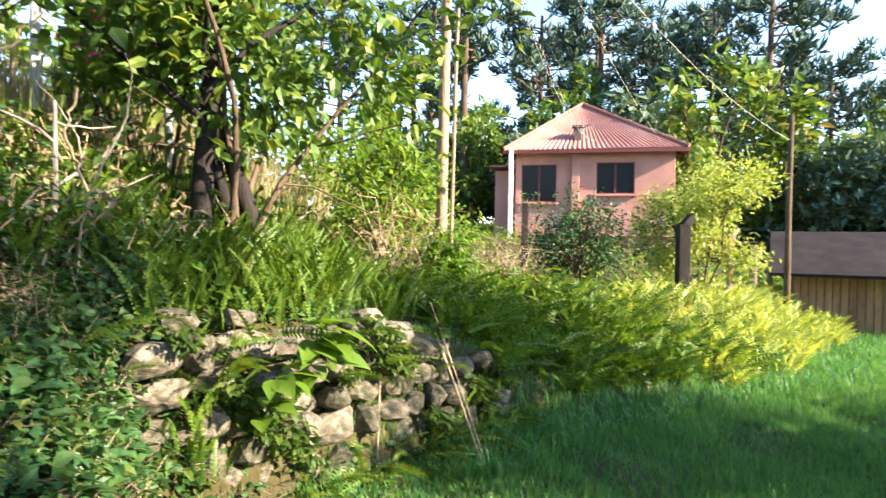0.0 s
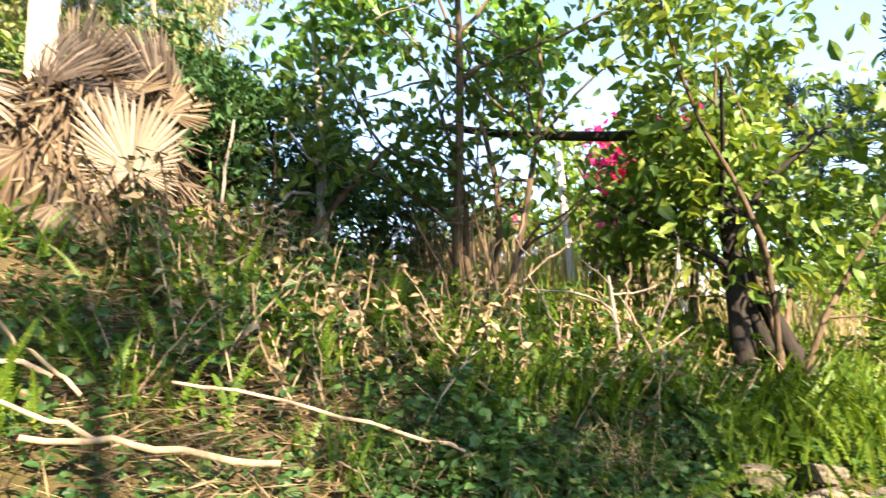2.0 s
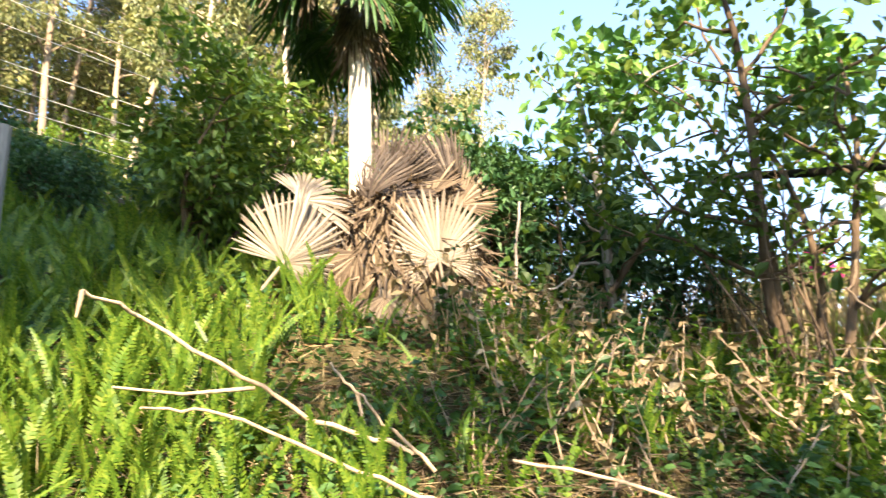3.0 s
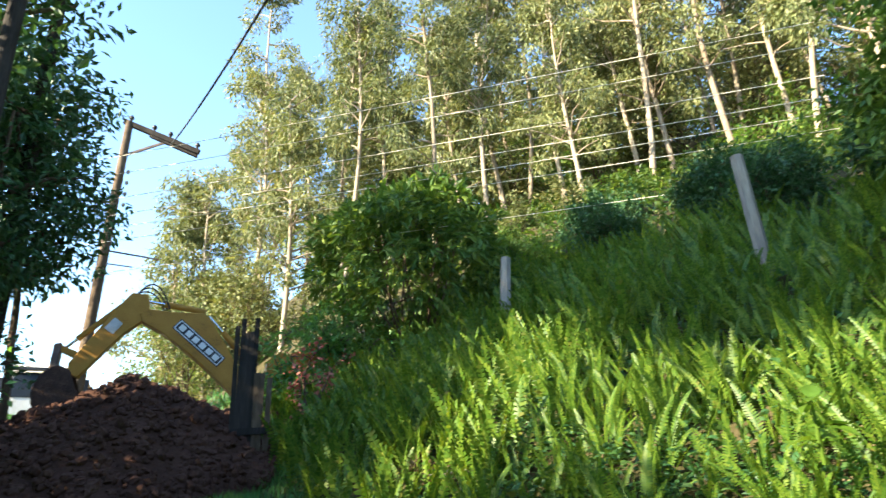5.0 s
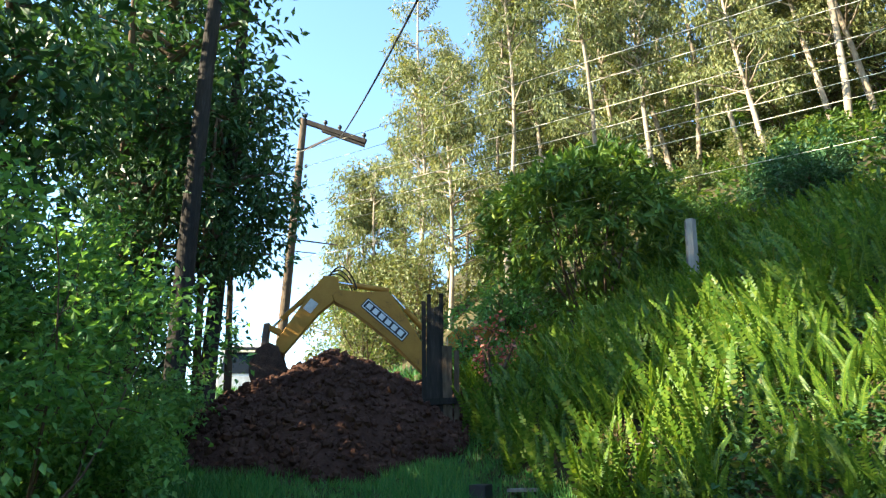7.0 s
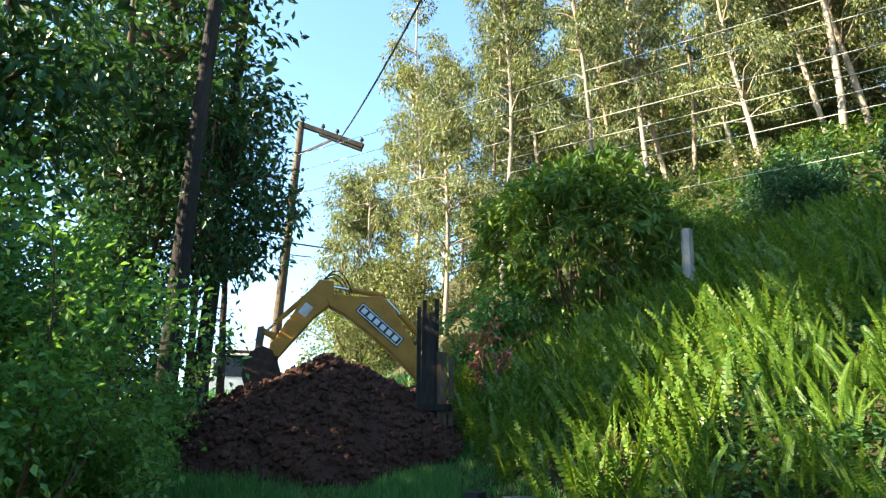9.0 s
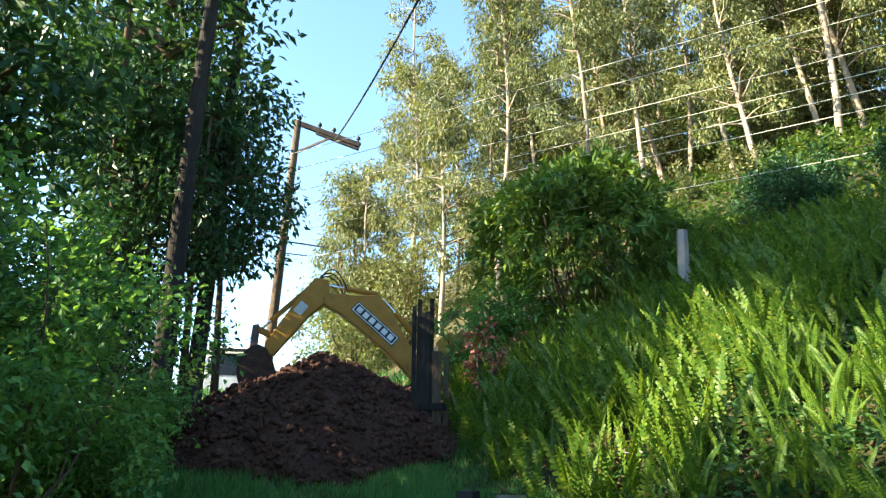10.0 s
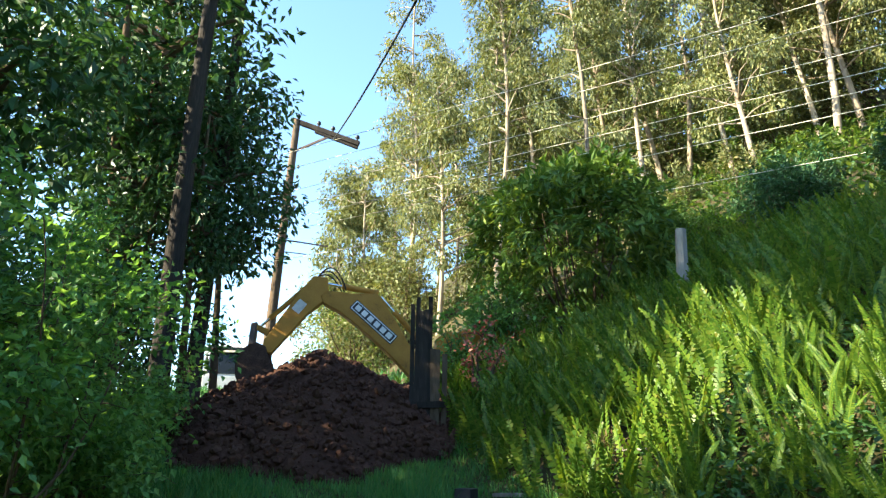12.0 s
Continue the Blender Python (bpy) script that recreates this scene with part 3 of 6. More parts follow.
# araucarias behind the house
pines = [araucaria(rng, h, low=lo, reach=3.9, thick=0.24, limbs=28, shoot=0.46, girth=0.055, tufts=5, spray=12) for h, lo in ((12.5, 0.42), (14.0, 0.55))]
wood = [(34, 17), (31, 13.5), (35, 10.5), (37, 7.5), (35, 4.5), (37, 1.5), (34, -1.2), (36, -4), (33, -6.5), (38, -8.5), (31, -10), (40, 3), (42, -2), (43, 9), (35, -12), (45, 13), (44, -12), (28, -13.5), (30, 21), (33, 24.5), (37, 20), (31, 29)]
for k, (s, d) in enumerate(wood):
    t, sz = rng.uniform(0, 360), rng.uniform(0.9, 1.12) * (0.74 if d < -3 else 1)
    (place if k < 2 else again)(pines[k % 2], s, d, t, sz)
woods = [bushy(rng, "woodland_tree", t, w, "dark broadleaf tree in the wood behind the house", "tree", m, 5, 2400, (0.3, 0.6), 0.5, group="woodland behind the house", thick=0.09, lift=0.12) for t, w, m in ((6.5, 3.0, PINE), (7.5, 2.8, HEDGE), (5.5, 3.2, PINE))]
k = 0
for s0, n in ((29, 10), (33, 11), (40, 13)):
    for d in np.linspace(-15, 21, n):
        (place if k < 3 else again)(woods[k % 3], s0 + rng.uniform(-1, 1), d + rng.uniform(-1, 1), rng.uniform(0, 360), rng.uniform(0.75, 1.15))
        k += 1


# ---- the pink house ----
def build_house():
    fl, fr = np.array([2.58, 23.63]), np.array([8.17, 22.37])
    ux = unit(fr - fl)
    turn = math.degrees(math.atan2(ux[1], ux[0]))
    root = thing("house", (fl[0], fl[1], 1.9), "pink plastered house with a rusty hipped tin roof", "house", "", turn)
    W, D, E, R = 5.75, 6.2, 3.3, 5.55
    wall = Buf()
    t = 0.18
    # front wall round its two openings, then sides and back
    def wl(x0, x1, z0, z1):
        box(wall, ((x0 + x1) / 2, t / 2, (z0 + z1) / 2), (x1 - x0, t, z1 - z0))
    for a in ((0.02, 0.25, 0, E), (1.55, 3.0, 0, E), (4.35, W, 0, E), (0.25, 1.55, 0, 1.35), (0.25, 1.55, 2.75, E), (3.0, 4.35, 0, 1.65), (3.0, 4.35, 2.8, E)):
        wl(*a)
    box(wall, (0.1, D / 2, E / 2), (t, D - 0.4, E))
    box(wall, (W - 0.1, D / 2, E / 2), (t, D - 0.4, E))
    box(wall, (W / 2, D - 0.1, E / 2), (W, t, E))
    box(wall, (2.25, -0.08, E / 2 + 0.1), (0.28, 0.16, E - 0.2))
    part("wall", wall, PINKWALL, root)
    part("plinth", box(Buf(), (W / 2, D / 2, -0.55), (W + 0.1, D + 0.1, 1.3)), DARKBASE, root, "dark stained plinth")
    # corrugated hipped roof, each slope a sheet with waves running down it
    roof = Buf()
    o = 0.4
    cs = [(-o, -o), (W + o, -o), (W + o, D + o), (-o, D + o)]
    apex = [(W * 0.42, D * 0.45), (W * 0.46, D * 0.5)]
    for i in range(4):
        a, b = np.array(cs[i]), np.array(cs[(i + 1) % 4])
        n = int(np.linalg.norm(b - a) / 0.045)
        f = np.linspace(0, 1, n)
        low = a + (b - a) * f[:, None]
        pk = np.array(apex[0]) if i in (0, 3) else np.array(apex[1])
        zz = np.where(np.arange(n) % 4 < 2, 0.032, -0.032)
        rows = []
        for g in np.linspace(0, 1, 7):
            xy = low + (pk - low) * g
            rows.append(np.column_stack([xy, E - 0.05 + (R - E) * g + zz * (1 - g)]))
        v = np.concatenate(rows)
        ii, jj = np.meshgrid(np.arange(6), np.arange(n - 1), indexing="ij")
        k = ii * n + jj
        roof.add(v, np.stack([k, k + 1, k + n + 1, k + n], -1).reshape(-1, 4))
    rf = part("roof", roof, TINROOF, root, "rusty pink corrugated tin roof")
    ridge = Buf()
    for c in cs:
        tube(ridge, [(c[0], c[1], E), (apex[0][0], apex[0][1], R + 0.03)], 0.07, 6)
    part("ridge_cap", ridge, TINROOF, rf)
    for i in range(4):
        fascia = Buf()
        a, b = cs[i], cs[(i + 1) % 4]
        beam(fascia, (*a, E - 0.12), (*b, E - 0.12), 0.04, 0.14)
        part("fascia", fascia, MAROON, root, "dark red eaves board")
    part("soffit", box(Buf(), (W / 2, D / 2, E - 0.03), (W + 0.6, D + 0.6, 0.04)), DARKBASE, root)
    chim = part("chimney", box(box(Buf(), (2.3, 0.3, E + 0.42), (0.3, 0.3, 0.85)), (2.3, 0.3, E + 0.88), (0.42, 0.42, 0.07)), STEEL, root, "small sooty sheet-metal chimney")
    # the porch opening's shaded recess is drawn as dark glass, like the window
    for nm, x0, x1, z0, z1 in (("porch_opening", 0.25, 1.55, 1.35, 2.75), ("window", 3.0, 4.35, 1.65, 2.8)):
        fr_ = Buf()
        yy = 0.06
        for a, b in (((x0, z0), (x1, z0)), ((x0, z1), (x1, z1)), ((x0, z0), (x0, z1)), ((x1, z0), (x1, z1)), (((x0 + x1) / 2, z0), ((x0 + x1) / 2, z1))):
            beam(fr_, (a[0], yy, a[1]), (b[0], yy, b[1]), 0.07, 0.09, (0, 1, 0))
        w = part("window", Buf().add([(x0, 0.1, z0), (x1, 0.1, z0), (x1, 0.1, z1), (x0, 0.1, z1)], [[0, 1, 2, 3]]), GLASS, root, "red-framed house opening closed by a dark glass pane")
        part("frame", fr_, MAROON, w)
        part("sill", box(Buf(), ((x0 + x1) / 2, -0.04, z0 - 0.06), (x1 - x0 + 0.2, 0.16, 0.06)), PINKWALL, w)
    part("post", box(Buf(), (-0.1, -0.45, 1.4), (0.16, 0.16, 3.7)), WHITEPAINT, root, "white painted porch post")
    part("lean_to", box(Buf(), (-0.45, 1.9, 1.2), (0.8, 2.6, 2.8)), PINKWALL, root)
    part("lean_to_roof", box(Buf(), (-0.5, 1.8, 2.75), (1.1, 3.0, 0.08)), TINROOF, root)
    rail = Buf()
    for z in (0.55, 0.8):
        beam(rail, (-0.1, -0.45, z), (2.1, -0.45, z), 0.06, 0.08)
    for x in np.linspace(0.2, 2.0, 7):
        beam(rail, (x, -0.45, 0), (x, -0.45, 0.8), 0.05, 0.05)
    part("railing", rail, GREYWOOD, root)


build_house()


def build_hut():
    root = thing("shed", (8.29, 14.68, -0.3), "low weathered board shed with a dark roof", "shed", "", -27)
    rng = np.random.default_rng(5)
    part("shell", box(Buf(), (1.6, 2.2, 0.75), (3.1, 4.3, 1.5)), DARKWOOD, root)
    for x in np.arange(0, 3.2, 0.16):
        part("board", box(Buf(), (x + 0.07, -0.02 - rng.uniform(0, 0.015), 0.72), (0.145, 0.03, 1.42 + rng.uniform(-0.06, 0.03))), HUTWOOD, root)
    for y in np.arange(0, 4.4, 0.17):
        part("board", box(Buf(), (-0.02 - rng.uniform(0, 0.015), y + 0.08, 0.72), (0.03, 0.15, 1.42 + rng.uniform(-0.06, 0.03))), HUTWOOD, root)
    part("roof", Buf().add([(-0.5, -0.5, 1.4), (3.7, -0.5, 1.4), (3.7, 2.2, 2.42), (-0.5, 2.2, 2.42), (-0.5, 4.9, 1.4), (3.7, 4.9, 1.4), (-0.5, -0.5, 1.33), (3.7, -0.5, 1.33), (3.7, 2.2, 2.35), (-0.5, 2.2, 2.35)], [[0, 1, 2, 3], [3, 2, 5, 4], [6, 7, 1, 0], [6, 9, 8, 7]]), ROOFFELT, root, "dark felt roof")


build_hut()


# ---- the heap of earth and the digger's arm ----
def build_heap():
    c = np.array([-0.3, -9.9])
    base = thing("earth_heap", spot(c[1], c[0]), "heap of freshly dumped red-brown clods", "soil heap", "", -25)
    rng = np.random.default_rng(8)
    n = 90
    g = np.linspace(-1, 1, n)
    X, Y = np.meshgrid(g * 2.6, g * 2.4, indexing="ij")
    x0, y0, z0 = spot(c[1], c[0])
    ca, sa = math.cos(radians(-25)), math.sin(radians(-25))
    wx, wy = x0 + X * ca - Y * sa, y0 + X * sa + Y * ca
    gz = ground_at(wx.ravel(), wy.ravel()).reshape(n, n) - z0
    r = np.sqrt((X / 2.12) ** 2 + (Y / 1.8) ** 2) * (1 + 0.09 * np.sin(3 * np.arctan2(Y, X) + 1) + 0.05 * np.sin(7 * np.arctan2(Y, X)))
    h = 1.27 * np.clip(1 - r, 0, 1) ** 0.78 * (1 - 0.1 * np.exp(-r * 4))
    nz = np.array([noise.fractal(Vector((a * 2.2, b * 2.2, 3)), 0.7, 2.1, 5) for a, b in zip(X.ravel(), Y.ravel())]).reshape(n, n)
    h = np.where(r < 1, np.maximum(h + nz * 0.09 * np.clip((1 - r) * 4, 0, 1), 0), 0) - 0.25 * (r >= 1)
    Z = gz + h
    v = np.column_stack([X.ravel(), Y.ravel(), Z.ravel()])
    i, j = np.meshgrid(np.arange(n - 1), np.arange(n - 1), indexing="ij")
    k = i * n + j
    part("mound", Buf().add(v, np.stack([k, k + n, k + n + 1, k + 1], -1).reshape(-1, 4)), RED_SOIL, base, "", True)
    # loose clods over it
    ico = bmesh.new()
    bmesh.ops.create_icosphere(ico, subdivisions=1, radius=1)
    iv = np.array([p.co[:] for p in ico.verts])
    fi = np.array([[p.index for p in f.verts] for f in ico.faces])
    ico.free()
    clods = Buf()
    inside = np.argwhere(r < 1.03)
    for _ in range(5200):
        a, b = inside[rng.integers(len(inside))]
        sz = 0.015 + 0.05 * rng.uniform() ** 2.2
        q = np.array(Euler(rng.uniform(0, 6, 3)).to_matrix())
        vv = (iv * (1 + rng.normal(size=(len(iv), 1)) * 0.16) * sz * rng.uniform(0.7, 1.3, 3)) @ q.T
        clods.add(vv + np.array([X[a, b] + rng.uniform(-0.03, 0.03), Y[a, b] + rng.uniform(-0.03, 0.03), Z[a, b] + sz * 0.25]), fi)
    tagged(part("crumbled_earth", clods, RED_SOIL, base), kind="stuff")


build_heap()


def build_digger():
    """The arm lies in one upright plane, given by a foot and a side-on direction."""
    foot, elbow_p, end_p = np.array([-6.55, -10.0, 2.9]), np.array([-4.75, -11.05, 4.72]), np.array([-3.98, -11.45, 3.52])
    dz = spot(-12.0, 1.8)[2]
    root = thing("backhoe", (float(foot[0]), float(foot[1]), dz), "yellow backhoe digger with its arm raised over the heap", "digger")
    O = np.array([foot[0], foot[1], dz])
    along = unit(np.array([elbow_p[0] - foot[0], elbow_p[1] - foot[1], 0]))
    side = np.array([-along[1], along[0], 0])
    if side @ np.array([0.4 - foot[0], -1.4 - foot[1], 0]) < 0:
        side = -side

    def P(p):
        return np.asarray(p, float) - O

    def plate(name, outline, width, material, parent, label="", shift=0.0):
        """A flat-sided box section from an outline of (along, up) points."""
        o = np.array(outline, float)
        n = len(o)
        base = np.array([along * a + np.array([0, 0, z]) + side * shift for a, z in o])
        bm = bmesh.new()
        lo = [bm.verts.new(b - side * width / 2) for b in base]
        hi = [bm.verts.new(b + side * width / 2) for b in base]
        bm.faces.new(lo[::-1])
        bm.faces.new(hi)
        for i in range(n):
            bm.faces.new((lo[i], lo[(i + 1) % n], hi[(i + 1) % n], hi[i]))
        bmesh.ops.recalc_face_normals(bm, faces=bm.faces)
        bmesh.ops.bevel(bm, geom=bm.edges[:], offset=0.012, segments=1, affect="EDGES")
        return part(name, bm, material, parent, label)

    def flat(p):
        q = P(p)
        return float(q @ along), float(q[2])

    ea, ez = flat(elbow_p)
    da, dzz = flat(end_p)
    # banana-shaped boom
    px, pz = ea - 0.1, ez - 0.27
    boom = plate("boom", [(px + a, pz + b) for a, b in ((0.05, 0.0), (0.0, -0.13), (-0.28, -0.27), (-0.6, -0.5), (-0.95, -0.78), (-1.3, -1.1), (-1.75, -1.55), (-2.0, -1.5), (-1.85, -1.2), (-1.5, -0.78), (-1.25, -0.36), (-1.02, -0.02), (-0.92, 0.08), (-0.5, 0.06), (-0.05, 0.09))], 0.26, YELLOW, root, "cranked yellow boom")
    def decal(name, cx, cz, lx, lz, slope, material, parent, lift, label=""):
        c = along * cx + np.array([0, 0, cz]) + side * (0.134 + lift)
        d1 = along * math.cos(slope) + np.array([0, 0, math.sin(slope)])
        d2 = -along * math.sin(slope) + np.array([0, 0, math.cos(slope)])
        return part(name, box(Buf(), c, (lx, lz, 0.006), np.stack([d1, d2, side], 1)), material, parent, label)
    cx, cz, slope = px - 0.88, pz - 0.43, radians(40)
    badge = decal("badge", cx, cz, 0.96, 0.2, slope, BLACK, boom, 0.004, "black badge with a white rim and white bars")
    decal("rim", cx, cz, 0.925, 0.17, slope, BARS, badge, 0.008)
    decal("field", cx, cz, 0.89, 0.14, slope, BLACK, badge, 0.012)
    for k in range(6):
        off = (k - 2.5) * 0.142
        decal("bar", cx + off * math.cos(slope), cz + off * math.sin(slope), 0.1, 0.095, slope, BARS, badge, 0.016)
    # dipper with its crank at the top
    dipper = plate("dipper", [(ea + a, ez + b) for a, b in ((0.1, 0.08), (-0.14, 0.06), (-0.2, -0.28), (0.16, -0.6), (0.7, -1.3), (0.84, -1.24), (0.84, -1.08), (0.3, -0.2))], 0.2, YELLOW, root, "yellow dipper arm")
    decal("notice", ea + 0.3, ez - 0.48, 0.22, 0.16, math.atan2(dzz - ez, da - ea), WHITEPAINT, dipper, -0.02, "small white notice plate")
    # rams
    def ram(a, b, r, parent):
        a, b = np.array(a), np.array(b)
        pa, pb = along * a[0] + np.array([0, 0, a[1]]), along * b[0] + np.array([0, 0, b[1]])
        c = part("ram", tube(Buf(), [pa, pa + (pb - pa) * 0.68], r, 10), YELLOW, parent, "hydraulic cylinder", True)
        part("rod", tube(Buf(), [pa + (pb - pa) * 0.66, pb], r * 0.5, 8), CHROME, c, "chrome rod", True)
    ram((px - 0.95, pz + 0.12), (ea - 0.1, ez - 0.02), 0.05, root)
    ram((ea + 0.12, ez - 0.02), (ea + 1.1, ez - 1.02), 0.045, root)
    ram((px - 1.75, pz - 0.75), (px - 1.0, pz + 0.05), 0.05, root)
    for k in range(3):
        hose = Buf()
        t = np.linspace(0, 1, 12)
        pts = np.stack([along * (ea + 0.15 - 0.55 * u - 0.04 * k) + np.array([0, 0, ez - 0.05 - 0.1 * u + (0.25 + 0.05 * k) * math.sin(math.pi * u) ** 0.8]) + side * (0.06 * k - 0.06) for u in t])
        tube(hose, pts, 0.013, 6)
        part("hose", hose, RUBBER, root, "looped black hydraulic hose", True)
    # bucket link and bucket
    plate("link", [(da + 0.1, dzz + 0.42), (da + 0.2, dzz + 0.4), (da + 0.22, dzz + 0.02), (da + 0.12, dzz + 0.0)], 0.24, STEEL, root)
    plate("link", [(da - 0.12, dzz + 0.3), (da + 0.18, dzz + 0.42), (da + 0.2, dzz + 0.34), (da - 0.08, dzz + 0.2)], 0.16, YELLOW, root)
    arc = np.linspace(1.45, -2.15, 13)
    outer = [(da + 0.02 + 0.33 * math.cos(q), dzz - 0.37 + 0.42 * math.sin(q)) for q in arc] + [(da - 0.46, dzz - 0.6)]
    inner = [(da + 0.02 + 0.29 * math.cos(q), dzz - 0.37 + 0.375 * math.sin(q)) for q in arc] + [(da - 0.46, dzz - 0.56)]
    bucket = plate("bucket", outer + inner[::-1], 0.66, CAKED, root, "worn earth-caked steel bucket")
    for w in (-0.33, 0.33):
        plate("cheek", outer + [(da - 0.2, dzz - 0.3), (da - 0.1, dzz - 0.02)], 0.03, CAKED, bucket, "", w)
    earth = Buf()
    er = np.random.default_rng(19)
    for q in er.uniform(-1, 1, (60, 3)):
        c = along * (da + 0.02 + 0.17 * q[0]) + side * (0.29 * q[1]) + np.array([0, 0, dzz - 0.52 + 0.16 * q[2]])
        box(earth, c, er.uniform(0.06, 0.14, 3), np.array(Euler(er.uniform(0, 6, 3)).to_matrix()))
    tagged(part("load", earth, RED_SOIL, bucket, "clods of earth in the bucket"), kind="stuff")
    for k in range(5):
        w = (k - 2) * 0.14
        a = along * (da - 0.36) + np.array([0, 0, dzz - 0.66]) + side * w
        part("tooth", beam(Buf(), a, a - along * 0.14 + np.array([0, 0, 0.05]), 0.06, 0.04), CAKED, bucket)
    # slew post, stabiliser frame and rear wheels standing behind the fence
    plate("slew_post", [(-0.5, 0.3), (0.0, 0.3), (0.0, 0.95), (-0.2, 1.1), (-0.5, 1.0)], 0.3, YELLOW, root)
    plate("chassis", [(-2.6, 0.45), (-0.35, 0.45), (-0.35, 1.05), (-2.6, 1.15)], 0.9, YELLOW, root)
    for a in (-0.9, 0.9):
        c = -along * 2.1 + side * a + np.array([0, 0, 0.55])
        wheel = part("wheel", tube(Buf(), [c - side * 0.2, c + side * 0.2], 0.55, 18), RUBBER, root, "", True)
        part("rim", tube(Buf(), [c - side * 0.21, c + side * 0.21], 0.28, 14), WHITEPAINT, wheel)


build_digger()


# ---- poles, posts, wires ----
def utility_pole():
    x, y = -6.92, -17.3
    zb = float(ground_at(x, y)[0])
    root = thing("utility_pole", (x, y, zb), "tall weathered pole with one braced crossarm", "utility pole")
    H = 11.45 - zb
    part("shaft", tube(Buf(), [(0.21, -0.18, -0.3), (0.1, -0.09, H * 0.5), (0, 0, H)], [0.15, 0.125, 0.1], 10), BARK, root, "", True)
    end = np.array([-8.35 - x, -16.0 - y, -0.78])
    a = unit(end) * 0.1
    arm = part("crossarm", beam(Buf(), -a * 1.5 + np.array([0, 0, H - 0.05]), end + np.array([0, 0, H - 0.05]), 0.12, 0.14), DARKWOOD, root, "dark wooden crossarm")
    part("crossarm", beam(Buf(), end * 0.3 + np.array([0, 0, H - 0.17]), end * 0.98 + np.array([0, 0, H - 0.2]), 0.1, 0.06), DARKWOOD, root)
    part("brace", beam(Buf(), (0, 0, H - 1.05), end * 0.55 + np.array([0, 0, H - 0.12]), 0.05, 0.06), STEEL, root)
    for f in (0.02, 0.35, 0.58, 0.97):
        p = end * f + np.array([0, 0, H + 0.02])
        part("insulator", tube(Buf(), [p, p + (0, 0, 0.07), p + (0, 0, 0.1), p + (0, 0, 0.16), p + (0, 0, 0.2)], [0.03, 0.03, 0.07, 0.06, 0.03], 9), BLACK, arm, "dark glazed insulator", True)
    for k, z in enumerate(np.linspace(H - 2.9, H - 1.6, 5)):
        part("rack_insulator", tube(Buf(), [(-0.12, 0.1, z), (-0.12, 0.1, z + 0.05), (-0.12, 0.1, z + 0.1)], [0.03, 0.05, 0.03], 8), GREYWOOD, root)
    b = np.array([-1.05, 0.55, H - 3.95])
    part("lamp_arm", beam(Buf(), (0, 0, H - 3.85), b, 0.035, 0.035), STEEL, root)
    part("lamp_arm", beam(Buf(), (0, 0, H - 4.2), b * np.array([0.5, 0.5, 1]) + np.array([0, 0, -0.28]), 0.025, 0.025), STEEL, root)
    return root


utility_pole()


def sag(a, b, drop, n=14):
    t = np.linspace(0, 1, n)[:, None]
    return np.asarray(a) + (np.asarray(b) - np.asarray(a)) * t - np.array([0, 0, 1.0]) * drop * 4 * t * (1 - t)


def wire(name, a, b, drop, r, material, label, group=""):
    o = part(name, tube(Buf(), sag(a, b, drop), r, 5), material, None, label, True)
    tagged(o, "", "wire", group)


tip = np.array([-7.75, -16.5, 10.75])
wire("power_cable", tip, (-1.9, -0.6, 8.5), 0.5, 0.022, RUBBER, "thick twisted black cable from the crossarm")
foot_w = np.array([-9.1, -5.4])
way_w = np.array([0.37, -0.93])
for z in (6.25, 6.95, 7.25, 7.55, 7.95, 8.55, 9.0):
    a = np.array([*(foot_w - way_w * 4.4), z - 0.05])
    b = np.array([*(foot_w + way_w * 22), z - 0.1])
    wire("overhead_wire", a, b, 0.12, 0.0068, WIRE, "thin bright overhead wire", "overhead wires")


def fence_post(s, d, tall, w, label, lean=(0, 0), material=None):
    p = spot(s, d)
    root = thing("fence_post", p, label, "fence post", "fence posts along the bank")
    root.matrix_basis = pose(*p, lean[0], lean[1], 20)
    part("shaft", tube(Buf(), [(0, 0, -0.2), (0.01, 0, tall * 0.5), (0, 0.01, tall)], [w * 0.55, w * 0.52, w * 0.5], 6), material or GREYWOOD, root)
    return root


fence_post(-4.3, 4.45, 1.25, 0.12, "weathered grey split-wood fence post in ferns", (4, 1.5))
fence_post(-8.05, 4.1, 1.4, 0.15, "weathered grey split-wood fence post in ferns", (-1.5, -5))
fence_post(-13.2, 3.6, 1.2, 0.14, "weathered grey split-wood fence post in ferns")


# ---- undergrowth ----
rng = np.random.default_rng(21)


def scatter(n, s0, s1, d0, d1):
    return rng.uniform(s0, s1, n), rng.uniform(d0, d1, n)


def foot_at(s):
    return np.interp(s, SK, FOOT)


def fern_mass(name, s, d, tall, label, pairs=14, mat=None, sweep=(0, 0), per=7, lean=0.55, curl=0.6, width=0.031):
    base = np.repeat(on_ground(s, d), per, 0) + rng.normal(size=(len(s) * per, 3)) * np.array([0.06, 0.06, 0.0])
    n = len(base)
    a = rng.uniform(0, 6.283, n)
    k = rng.uniform(0.1, lean, n)
    way = np.column_stack([np.cos(a) * k + sweep[0], np.sin(a) * k + sweep[1], np.ones(n)])
    L = rng.uniform(tall[0], tall[1], n)
    o = part(name, fronds(Buf(), base, way, L, rng, pairs, width, curl), mat or FERN)
    return tagged(o, label, "fern", "", "stuff")


